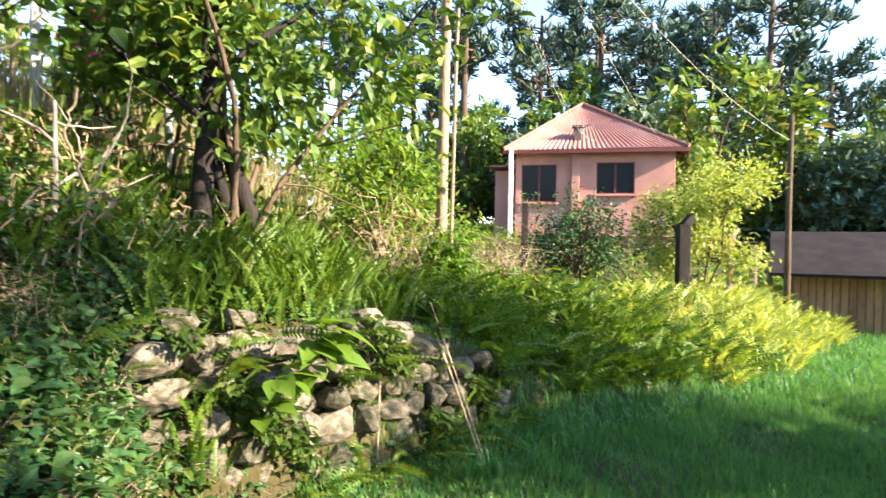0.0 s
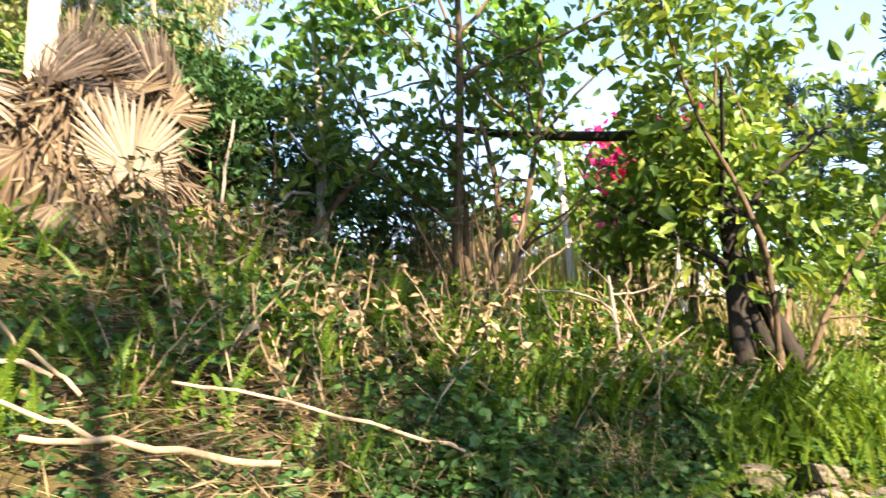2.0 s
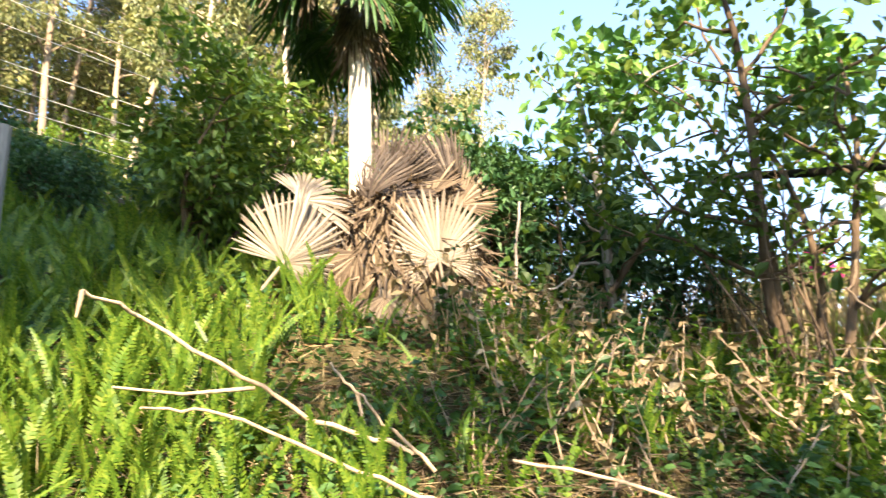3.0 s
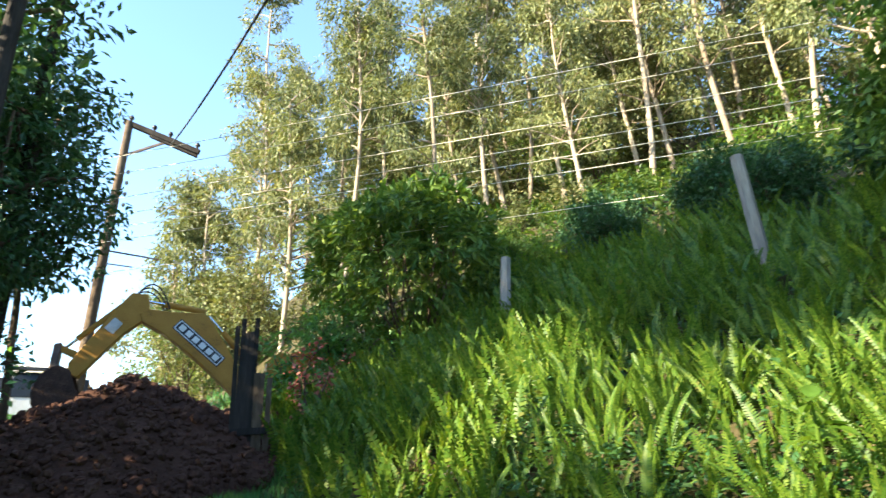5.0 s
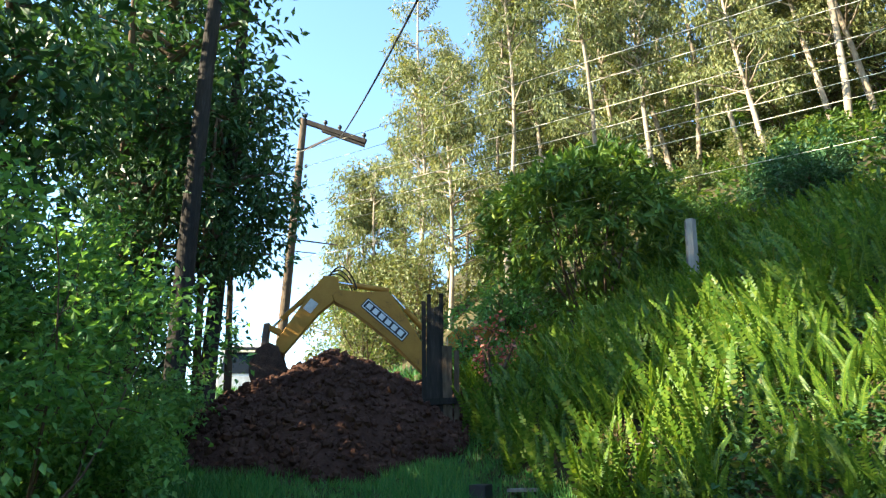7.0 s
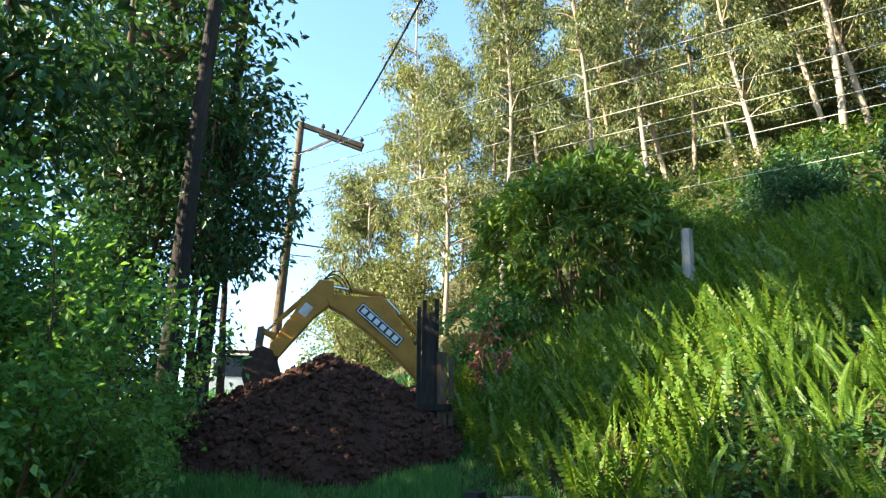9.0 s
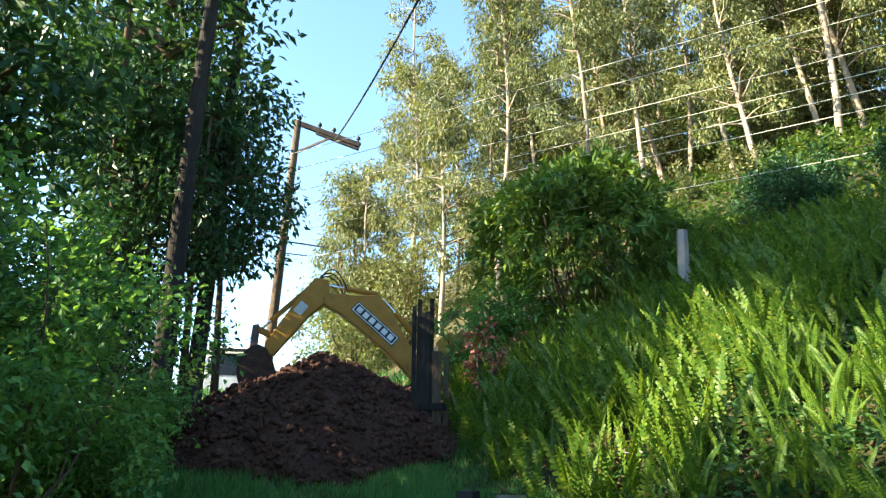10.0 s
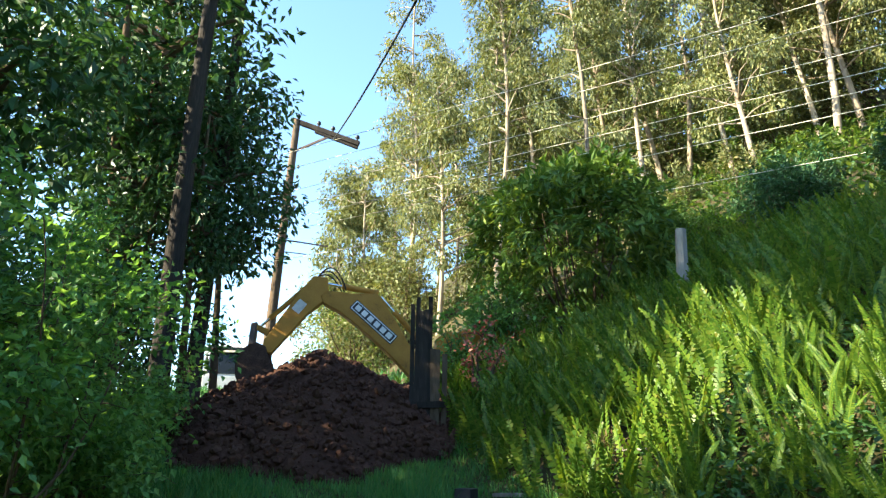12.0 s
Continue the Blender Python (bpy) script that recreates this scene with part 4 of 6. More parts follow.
# ferns over the bank beyond the dead palm leaves
s, d = scatter(900, -12.5, -5.2, 1.3, 6.4)
keep = (d > foot_at(s) + 0.2) & (np.sin(s * 2.3 + 1) * np.sin(d * 2.9) < 0.72)
fern_mass("fern_bank", s[keep], d[keep], (0.4, 0.82), "dense upright sword ferns covering the bank", 16, None, (0.06, -0.06), 5, 0.34, 0.4, 0.044)
s, d = scatter(60, -11, -8.4, 1.3, 2.5)
fern_mass("fern_tuft", s, d, (0.35, 0.6), "green ferns beside the plank gate", 14, None, (0.05, -0.05), 5, 0.5, 0.5, 0.045)
s, d = scatter(240, -5.4, -1.8, 2.8, 6.2)
fern_mass("fern_bank", s, d, (0.3, 0.6), "dense upright sword ferns covering the bank", 26, None, (0.05, -0.05), 5, 0.34, 0.4, 0.044)
s, d = scatter(220, -5.6, -1.2, 1.0, 3.2)
fern_mass("fern_bank", s, d, (0.25, 0.5), "yellow-green sword ferns low on the bank", 26, FERN, (0.08, -0.06), 5, 0.34, 0.4, 0.044)
s, d = scatter(260, 2.4, 5.2, 2.6, 4.2)
fern_mass("fern_tuft", s, d, (0.3, 0.65), "upright sword ferns above the stone wall", 18, None, (0.03, -0.03), 5, 0.4)
s, d = scatter(620, 4.3, 9.5, -0.6, 3.4)
keep = (d > foot_at(s) + 0.1) & ((s > 5.4) | (d > 2.85))
fern_mass("fern_slope", s[keep], d[keep], (0.32, 0.62), "arching ferns tumbling down the bank", 13, None, (0.12, -0.1), 6, 0.95, 0.9, 0.055)
s, d = scatter(1300, 8.5, 19, -6, 1.5)
keep = (d > foot_at(s)) & (d < foot_at(s) + 3.0)
fern_mass("fern_edge", s[keep], d[keep], (0.28, 0.55), "ferns along the lane's edge, sunlight put into their pale green", 9, PALELEAF, (0.15, -0.1), 6, 0.7, 0.6, 0.055)

# grass on the lane
s, d = scatter(330000, -11.5, 14, -4.2, 2.6)
keep = (d < foot_at(s) + 0.3 + 0.9 * (s > 5)) & (d > foot_at(s) - 6)
g = part("lane_grass", spikes(Buf(), on_ground(s[keep], d[keep]), rng.uniform(0.04, 0.17, keep.sum()) * (1 + 0.5 * np.sin(s[keep] * 2.3) * np.sin(d[keep] * 3.1)), rng, 0.0065, 0.8), GRASS)
tagged(g, "thick green grass on the lane", "grass", "", "stuff")

s, d = scatter(26000, 14, 24, -9, 1)
g = part("far_lane_grass", spikes(Buf(), on_ground(s, d), rng.uniform(0.08, 0.24, len(s)), rng, 0.016, 0.8), GRASS)
tagged(g, "thick green grass farther along the lane", "grass", "", "stuff")

s, d = scatter(30000, 4.0, 14, -3.4, 2.6)
keep = (d > foot_at(s) - 0.9) & (d < foot_at(s) + 0.1)
g = part("edge_grass", blades(Buf(), on_ground(s[keep], d[keep]), rng.uniform(0.12, 0.34, keep.sum()), rng, 0.007, 0.8), GRASS)
tagged(g, "longer green grass at the foot of the bank", "grass", "", "stuff")

# creeping leaves on the bank
s, d = scatter(38000, -6.0, 4.0, 1.0, 6.5)
keep = (d > foot_at(s) - 0.1) & ((s > -1.5) | (rng.uniform(size=len(s)) < 0.75))
base = on_ground(s[keep], d[keep]) + np.column_stack([np.zeros((keep.sum(), 2)), rng.uniform(0.01, 1, keep.sum()) ** 1.3 * (0.2 + 0.16 * np.sin(s[keep] * 3.1) * np.sin(d[keep] * 2.6))])
n = len(base)
ln = rng.uniform(0.035, 0.085, n)
way = np.column_stack([rng.normal(size=(n, 2)) + np.array([0.4, -0.2]), rng.normal(size=n) * 0.4])
tagged(part("creeper", leaves(Buf(), base, way, ln, ln * 0.6, rng, 0.15, True), COVER), "leafy creepers covering the bank", "ground cover", "", "stuff")
s, d = scatter(7000, -3.5, 3.4, 2.9, 6)
base = on_ground(s, d) + np.column_stack([np.zeros((len(s), 2)), rng.uniform(0.0, 0.1, len(s))])
n = len(base)
ln = rng.uniform(0.04, 0.13, n)
way = np.column_stack([rng.normal(size=(n, 2)), rng.normal(size=n) * 0.25])
tagged(part("dry_litter", leaves(Buf(), base, way, ln, ln * rng.uniform(0.08, 0.3, n), rng, 0.2), DRYLEAF), "dry brown leaves and straw on the bank", "leaf litter", "", "stuff")

# thick creepers low on the bank beside the lane
s, d = scatter(11000, 0.2, 2.5, 1.1, 3.3)
keep = d > foot_at(s) - 0.25 * np.sin(s * 3)
base = on_ground(s[keep], d[keep])
base[:, 2] += rng.uniform(0, 1, len(base)) * (0.22 + 0.14 * np.sin(s[keep] * 4 + 1) * np.sin(d[keep] * 3.5))
n = len(base)
ln = rng.uniform(0.045, 0.1, n)
way = np.column_stack([rng.normal(size=(n, 2)) + np.array([0.5, -0.4]), rng.normal(size=n) * 0.4])
tagged(part("creeper", leaves(Buf(), base, way, ln, ln * 0.65, rng, 0.15, True), COVER), "leafy creepers heaped beside the lane", "ground cover", "", "stuff")
s, d = scatter(2200, 0.4, 2.8, 1.4, 3.4)
base = on_ground(s, d)
base[:, 2] += rng.uniform(0.05, 0.3, len(s))
n = len(base)
tagged(part("dead_vine", leaves(Buf(), base, np.column_stack([rng.normal(size=(n, 2)), rng.normal(size=n) * 0.6]), rng.uniform(0.04, 0.14, n), 0.008, rng, 0.3), THATCH), "dead grey-brown vine stems among the creepers", "vine", "", "stuff")

# rough grass round the heap and up the lane
s, d = scatter(14000, -30, -10.5, -5, 5)
keep = (np.abs(d + 0.3) > 1.9) & (d < 2.2)
tagged(part("rough_grass", blades(Buf(), on_ground(s[keep], d[keep]), rng.uniform(0.12, 0.32, keep.sum()), rng, 0.014, 0.7), GRASS), "rough grass up the lane", "grass", "", "stuff")
s, d = scatter(5000, 8.8, 13.5, 0.2, 3.6)
keep = d > foot_at(s) + 1.0
tagged(part("dry_grass", blades(Buf(), on_ground(s[keep], d[keep]), rng.uniform(0.1, 0.3, keep.sum()), rng, 0.009, 0.9), STRAW), "dry yellow grass on the yard's edge", "grass", "", "stuff")

# weeds and low bushes up the hill under the grove
s, d = scatter(36000, -32, 5, 7.0, 22)
base = on_ground(s, d)
base[:, 2] += rng.uniform(0, 1, len(s)) ** 1.5 * (0.6 + 0.5 * np.sin(s * 1.3) * np.sin(d * 1.1 + 1))
n = len(base)
ln = rng.uniform(0.1, 0.26, n)
way = np.column_stack([rng.normal(size=(n, 2)), rng.normal(size=n) * 0.7])
tagged(part("hill_scrub", leaves(Buf(), base, way, ln, ln * 0.5, rng), SHRUB), "low green scrub under the eucalyptus grove", "scrub", "", "stuff")
s, d = scatter(26000, 6, 34, -9, 16)
keep = d > foot_at(s) + 1.0
base = on_ground(s[keep], d[keep])
base[:, 2] += rng.uniform(0, 1, keep.sum()) ** 2 * 0.4
n = len(base)
ln = rng.uniform(0.08, 0.2, n)
way = np.column_stack([rng.normal(size=(n, 2)), rng.normal(size=n) * 0.7 + 0.3])
tagged(part("yard_weeds", leaves(Buf(), base, way, ln, ln * 0.4, rng), LIME), "sunlit weeds round the house", "weeds", "", "stuff")



# ---- shrubs of the bank and yard ----
def dome_bush(r, name, wide, tall, rosettes, leaf, label, mat):
    """A rounded bush: crooked stems up to a dome of drooping leaf rosettes, thin near the ground."""
    root = thing(name, (0, 0, 0), label, "bush")
    crown = Buf()
    for k in range(14):
        a, q = r.uniform(0, 6.283), wide * r.uniform(0.2, 0.9)
        st = limb(r, (math.cos(a) * 0.15, math.sin(a) * 0.15, -0.1), (math.cos(a) * q, math.sin(a) * q, tall * 0.85), 0.85 * math.hypot(q, tall * 0.85), 0.12, 8)
        wood = tube(Buf(), st, np.linspace(0.028, 0.008, 9), 6, False)
        for i in (3, 5, 6, 7):
            tube(wood, limb(r, st[i], (*r.normal(size=2), 0.5), 0.6, 0.25, 4), np.linspace(0.01, 0.004, 5), 4, False)
        part("stem", wood, BARK, root, "", True)
    for k in range(rosettes):
        d = unit(r.normal(size=3) + np.array([0, 0, 0.45]))
        f = r.uniform(0.5, 1.0) ** 0.5 * (1 + 0.13 * math.sin(5 * math.atan2(d[1], d[0])) + 0.1 * math.sin(9 * d[2] + d[0] * 6))
        c = np.array([0, 0, tall * 0.55]) + d * np.array([wide, wide, tall * 0.47]) * f
        if c[2] < tall * 0.2:
            continue
        n = 12
        lw = r.normal(size=(n, 3)) * 0.8 + d * 0.7 + np.array([0, 0, -0.35])
        ln = r.uniform(*leaf, n)
        leaves(crown, c + r.normal(size=(n, 3)) * 0.05, lw, ln, ln * 0.36, r)
    part("foliage", crown, mat, root)
    return root


place(dome_bush(np.random.default_rng(104), "hedge_bush", 1.75, 3.1, 760, (0.14, 0.27), "dense green bush behind the fence on the bank", HEDGE), -11.0, 4.1)
place(bushy(rng, "dark_bush", 1.7, 1.1, "dark shaded bush beside the plank gate", "bush", LANELEAF, 9, 4000, (0.07, 0.13), 0.5), -11.4, 2.75)
place(bushy(rng, "dark_bush", 1.1, 0.8, "dark shaded bush beside the plank gate", "bush", LANELEAF, 8, 2600, (0.07, 0.13), 0.5), -10.7, 1.95)
place(bushy(rng, "dark_bush", 1.7, 1.1, "dark leafy hedge bush in the yard", "bush", DARKLEAF, 8, 4000, (0.06, 0.12), 0.5), 2.9, 7.2)
place(bushy(rng, "flower_spray", 1.5, 0.5, "shrub with small salmon-pink blossoms", "bush", BLOSSOM, 5, 260, (0.05, 0.09), 0.7), -9.7, 1.75)
place(bushy(rng, "dark_bush", 2.3, 0.95, "dark glossy bush beside the dead palm leaves", "bush", HEDGE, 9, 6000, (0.08, 0.15), 0.45), -3.3, 5.6)
for k, (a, b, w, t) in enumerate(((0.1, 6.5, 1.2, 2.3), (1.3, 6.8, 1.1, 1.9), (-0.8, 6.8, 1.1, 1.9))):
    place(dome_bush(np.random.default_rng(110 + k), "dark_bush", w, t, 620, (0.08, 0.16), "dark leafy hedge bush behind the saplings", DARKLEAF), a, b, 0, 1, 0.25)
place(bushy(np.random.default_rng(76), "yard_tree", 3.0, 1.4, "small yellow-green tree in front of the house, sunlight in its leaf colour", "tree", PALELEAF, 6, 7000, (0.07, 0.14), 0.5), 13.3, 0.6)
place(bushy(rng, "rose_bush", 1.9, 1.15, "dark twiggy bush in front of the house", "bush", DARKLEAF, 12, 4500, (0.06, 0.11), 0.5), 12.2, 2.7)
place(bushy(rng, "lime_shrub", 2.2, 0.9, "bright lime-green shrub with young leaves", "shrub", LIME, 8, 2600, (0.09, 0.17), 0.4), 6.3, 3.75)
place(bushy(rng, "lime_shrub", 1.2, 0.5, "bright lime-green shrub with young leaves", "shrub", LIME, 6, 1200, (0.09, 0.17), 0.4), 7.0, 3.3)
place(bushy(rng, "dry_shrub", 1.3, 0.8, "dry leafless twiggy shrub", "shrub", DRYLEAF, 16, 260, (0.05, 0.1), 0.4, DRYWOOD, thick=0.012), 5.7, 3.2)
place(bushy(rng, "dry_shrub", 1.2, 0.9, "dry leafless twiggy shrub", "shrub", DRYLEAF, 14, 200, (0.05, 0.1), 0.4, DRYWOOD, thick=0.012), 8.3, 2.9)
place(bushy(rng, "lime_tree", 5.4, 2.4, "sunlit lime-green tree beyond the yard", "tree", LIME, 6, 5200, (0.16, 0.3), 0.5, thick=0.06), 7.4, 10.2)
place(bushy(np.random.default_rng(73), "flowering_bush", 2.9, 0.9, "bush with bright pink flowers in the yard", "bush", PINK, 7, 900, (0.07, 0.12), 0.8, lift=0.75), 4.3, 5.3)
place(bushy(rng, "flowering_bush", 2.1, 0.7, "bush with bright pink flowers in the yard", "bush", PINK, 5, 110, (0.05, 0.1), 0.8, lift=0.7), 3.73, 5.95)
place(bushy(np.random.default_rng(100), "lane_tree", 3.9, 2.0, "leafy green tree leaning over the stone wall", "tree", HEDGE, 6, 4800, (0.1, 0.19), 0.5, None, 0.36, "", True), 3.75, 3.5)
place(bushy(np.random.default_rng(101), "sapling", 4.2, 2.0, "slender sapling with broad leaves on the bank", "tree", LANELEAF, 2, 850, (0.1, 0.18), 0.6, BARK, 0.7, "saplings on the bank", True, thick=0.038), 1.8, 5.0)
place(bushy(np.random.default_rng(102), "sapling", 3.9, 2.0, "slender sapling with broad leaves on the bank", "tree", LANELEAF, 1, 420, (0.1, 0.18), 0.6, BARK, 0.74, "saplings on the bank", True, thick=0.035), 0.3, 5.45)
place(bushy(np.random.default_rng(103), "thorn_shrub", 2.6, 1.3, "brown many-stemmed shrub with thin foliage", "shrub", SHRUB, 7, 800, (0.07, 0.14), 0.5, BARK, 0.6, "", True, thick=0.014), 1.6, 4.3)
place(bushy(np.random.default_rng(105), "hill_shrub", 2.2, 1.5, "dense leafy green shrub at the edge of the bank", "shrub", DARKLEAF, 9, 5000, (0.08, 0.15), 0.5), -0.9, 7.2)


again(bpy.data.objects["sapling.001"], 1.0, 5.6, 140, 1.05)


for s, d, z in ((7.6, 6.4, 1.0), (9.2, 7.6, 1.1), (6.2, 7.6, 0.9), (10.5, 5.6, 0.8)):
    place(bushy(rng, "yard_bush", 2.6 * z, 1.4, "sunlit yellow-green bush in the yard", "bush", LIME, 7, 2200, (0.1, 0.2), 0.45, group="yard bushes", lift=0.05), s, d)


# ---- the dry-stone wall ----
def lump(rng, subdiv=2):
    bm = bmesh.new()
    bmesh.ops.create_icosphere(bm, subdivisions=subdiv, radius=0.5)
    for v in bm.verts:
        n = noise.noise(v.co * 2.3 + Vector(rng.uniform(0, 50, 3)))
        v.co *= 1 + 0.45 * n
    cuts = [Vector(unit(c)) for c in rng.normal(size=(9, 3))] + [Vector((0, 0, 1)), Vector((0, 0, -1)), Vector((0, -1, 0.1))]
    for c in cuts:
        deep = rng.uniform(0.27, 0.4)
        for v in bm.verts:
            over = v.co.dot(c) - deep
            if over > 0:
                v.co -= c * over * 0.95
    me = bpy.data.meshes.new("stone")
    bm.to_mesh(me)
    bm.free()
    me.polygons.foreach_set("use_smooth", np.full(len(me.polygons), False))
    me.materials.append(STONE)
    return me


def stone_wall():
    root = thing("stone_wall", spot(3.3, 2.3), "old dry-stone retaining wall half hidden by plants", "wall", "", 0, "structure")
    o = np.array(root.matrix_basis.translation)
    r = np.random.default_rng(4)
    kinds = [lump(r) for _ in range(8)]
    line = np.array([(-1.75, 3.1), (-0.44, 4.42), (0.55, 5.75)])
    seg = np.linalg.norm(np.diff(line, axis=0), axis=1)
    total = seg.sum()
    z = 0.0
    for row in range(7):
        x = r.uniform(-0.1, 0.1)
        while x < total:
            w = r.uniform(0.16, 0.44)
            u = x + w / 2
            k = 0 if u < seg[0] else 1
            f = (u - (seg[0] if k else 0)) / seg[k]
            p = line[k] + (line[k + 1] - line[k]) * min(f, 1.05)
            g = ground_at(p[0] + 0.35, p[1] - 0.3)[0]
            topz = 1.12 if u < seg[0] else 1.12 - 0.5 * min(1, (u - seg[0]) / seg[1])
            zz = -0.03 + row * 0.21 + r.uniform(-0.03, 0.03)
            if zz < topz and r.uniform() > 0.06:
                ob = new("stone", kinds[r.integers(8)])
                ob.parent = root
                nrm = np.array([0.7, -0.7]) * r.uniform(-0.05, 0.06)
                ob.matrix_basis = pose(p[0] + nrm[0] - o[0], p[1] + nrm[1] - o[1], zz - o[2], *(r.uniform(-14, 14, 2)), 45 + r.uniform(-30, 30)) @ Matrix.Diagonal((w * 1.2, r.uniform(0.28, 0.45), r.uniform(0.24, 0.34), 1))
            x += w * 0.93
    return root


stone_wall()


def loose_stone(at, size, turn):
    me = lump(np.random.default_rng(int(turn) + 7))
    ob = new("boulder", me)
    ob.matrix_basis = pose(*at, 8, 5, turn) @ Matrix.Diagonal((*size, 1))
    tagged(ob, "rounded grey-brown stone lying on the wall", "stone", "loose stones on the wall")


loose_stone((-1.5, 3.5, 1.2), (0.34, 0.3, 0.27), 20)
loose_stone((-1.78, 3.62, 1.38), (0.24, 0.22, 0.2), 70)
loose_stone((-1.2, 3.75, 1.2), (0.26, 0.24, 0.2), 130)
loose_stone((-0.42, 4.42, 1.08), (0.28, 0.2, 0.34), 200)


def big_leaf_plant(at, count, leaf, label, lean=(0.3, -0.3), mat=None):
    r = np.random.default_rng(int(abs(at[0]) * 100))
    root = thing("broadleaf_plant", at, label, "plant")
    stem = Buf()
    top = limb(r, (0, 0, -0.1), (*lean, 1), leaf * 2.0, 0.1, 5)
    tube(stem, top, np.linspace(0.012, 0.006, 6), 5)
    part("stem", stem, FERN, root)
    for k in range(count):
        b = top[r.integers(1, 6)]
        a = r.uniform(0, 6.283)
        buf = Buf()
        way = np.array([[math.cos(a) + lean[0] * 2, math.sin(a) + lean[1] * 2, r.uniform(-0.2, 0.7)]])
        ln = leaf * r.uniform(0.6, 1.15)
        tube(buf, [b, b + unit(way[0]) * ln * 0.35], 0.004, 4, False)
        broad_leaf(buf, b + unit(way[0]) * ln * 0.33, way[0], ln, ln * 0.7, r)
        part("leaf", buf, mat or LIME, root, "", True)
    return root


big_leaf_plant((-0.82, 3.78, 0.86), 22, 0.25, "plant with large drooping light-green leaves on the wall", (0.5, -0.5))
big_leaf_plant((-0.98, 3.6, 0.66), 14, 0.2, "plant with large drooping light-green leaves on the wall", (0.5, -0.5))
big_leaf_plant((-1.9, 1.75, 0.75), 9, 0.22, "low plant with wide dark leaves beside the lane", (0.2, -0.2), COVER)
big_leaf_plant((-1.45, 3.95, 1.3), 10, 0.14, "small plant with yellow-green leaves", (0.3, -0.3))
big_leaf_plant((-3.1, -1.55, 2.0), 12, 0.13, "small broad-leaved weed among the ferns", (0.2, 0), FERN)

# stalks leaning on the wall
for a, b, r_ in (((-0.36, 4.38, 0.0), (-0.34, 4.4, 1.05), 0.008), ((0.42, 4.7, 0.0), (0.05, 4.92, 0.95), 0.009), ((0.45, 4.74, 0.0), (0.0, 5.0, 1.2), 0.006)):
    o = part("dry_stalk", tube(Buf(), sag(a, b, -0.02), r_, 5), DRYWOOD, None, "thin dry stalk leaning on the stone wall", True)
    tagged(o, "", "stalk")


# ---- old dark tree with the fallen log ----
def old_tree():
    x, y = -1.8, 4.62
    z = float(ground_at(x, y)[0])
    r = np.random.default_rng(6)
    root = thing("old_tree", (x, y, z), "dark half-dead tree trunk with leaning limbs", "tree")
    part("trunk", tube(Buf(), limb(r, (0, 0, -0.2), (-0.02, 0.02, 1), 3.9 - z + 0.15, 0.025, 6), np.linspace(0.1, 0.07, 7), 9), DARKWOOD, root, "", True)
    for b, t, w in (((0.38, 0.3, 0.25), (0.0, 0.1, 1.45), 0.085), ((0.25, 0.1, 0.3), (0.06, 0.1, 1.2), 0.06), ((0, 0, 1.3), (0.9, 0.5, 2.3), 0.03), ((0, 0, 1.2), (-1.0, -0.1, 2.0), 0.028), ((0, 0, 1.5), (0.4, -0.8, 2.4), 0.022)):
        m = (np.array(b) + np.array(t)) / 2 + r.normal(size=3) * 0.06
        part("limb", tube(Buf(), [b, m, t], [w, w * 0.85, w * 0.6], 7), DARKWOOD, root, "", True)


old_tree()
log = part("fallen_log", tube(Buf(), [(-1.75, 4.8, 3.84), (-2.6, 4.55, 3.98), (-3.4, 4.3, 4.18), (-4.3, 4.0, 4.5)], [0.06, 0.05, 0.045, 0.035], 8), DARKWOOD, None, "thin dark log lying across the saplings", True)
tagged(log, "", "log")
for x, y, t, z1 in ((-3.68, 5.5, 0.05, 4.4), (-2.86, 6.43, 0.05, 3.9)):
    zb = float(ground_at(x, y)[0])
    rt = thing("yard_post", (x, y, zb), "whitewashed thin post in the yard", "post", "whitewashed yard posts")
    part("shaft", tube(Buf(), [(0, 0, -0.2), (0, 0, z1 - zb)], [t, t * 0.9], 8), WHITEPAINT, rt, "", True)


def kinked(pts, seed):
    """The line with more points and small bends."""
    r = np.random.default_rng(seed)
    p = np.array(pts, float)
    t = np.linspace(0, len(p) - 1, 4 * len(p))
    q = np.stack([np.interp(t, np.arange(len(p)), p[:, c]) for c in range(3)], 1)
    q[1:-1] += r.normal(size=(len(q) - 2, 3)) * 0.012
    return q


def stick(name, pts, r0, r1, label, group="", mat=None, forks=()):
    pts = kinked(pts, len(label))
    root = part(name, tube(Buf(), pts, np.linspace(r0, r1, len(pts)) * 0.78, 6), mat or DRYWOOD, None, label, True)
    tagged(root, "", "branch", group)
    for f in forks:
        part("twig", tube(Buf(), np.array(f, float), np.linspace(r1 * 1.2, r1 * 0.6, len(f)), 5), mat or DRYWOOD, root, "", True)
    return root


# fallen and leaning branches on the bank
stick("fallen_branch", [(-3.22, 0.3, 2.0), (-3.27, -0.14, 2.16), (-3.27, -0.41, 2.31), (-3.15, -0.91, 2.58), (-3.01, -1.09, 2.62)], 0.016, 0.009, "pale dry fallen branch on the bank", "fallen branches", None,
      (((-3.27, -0.41, 2.3), (-3.25, -0.7, 2.27), (-3.2, -0.96, 2.29)), ((-3.01, -1.09, 2.62), (-3.03, -1.1, 2.52))))
stick("fallen_branch", [(-3.24, 0.42, 1.92), (-3.32, 0.2, 2.15), (-3.36, 0.08, 2.29), (-3.4, -0.04, 2.44)], 0.014, 0.008, "pale dry fallen branch on the bank", "fallen branches", None,
      (((-3.36, 0.08, 2.29), (-3.3, 0.12, 2.05), (-3.26, 0.14, 1.9)),))
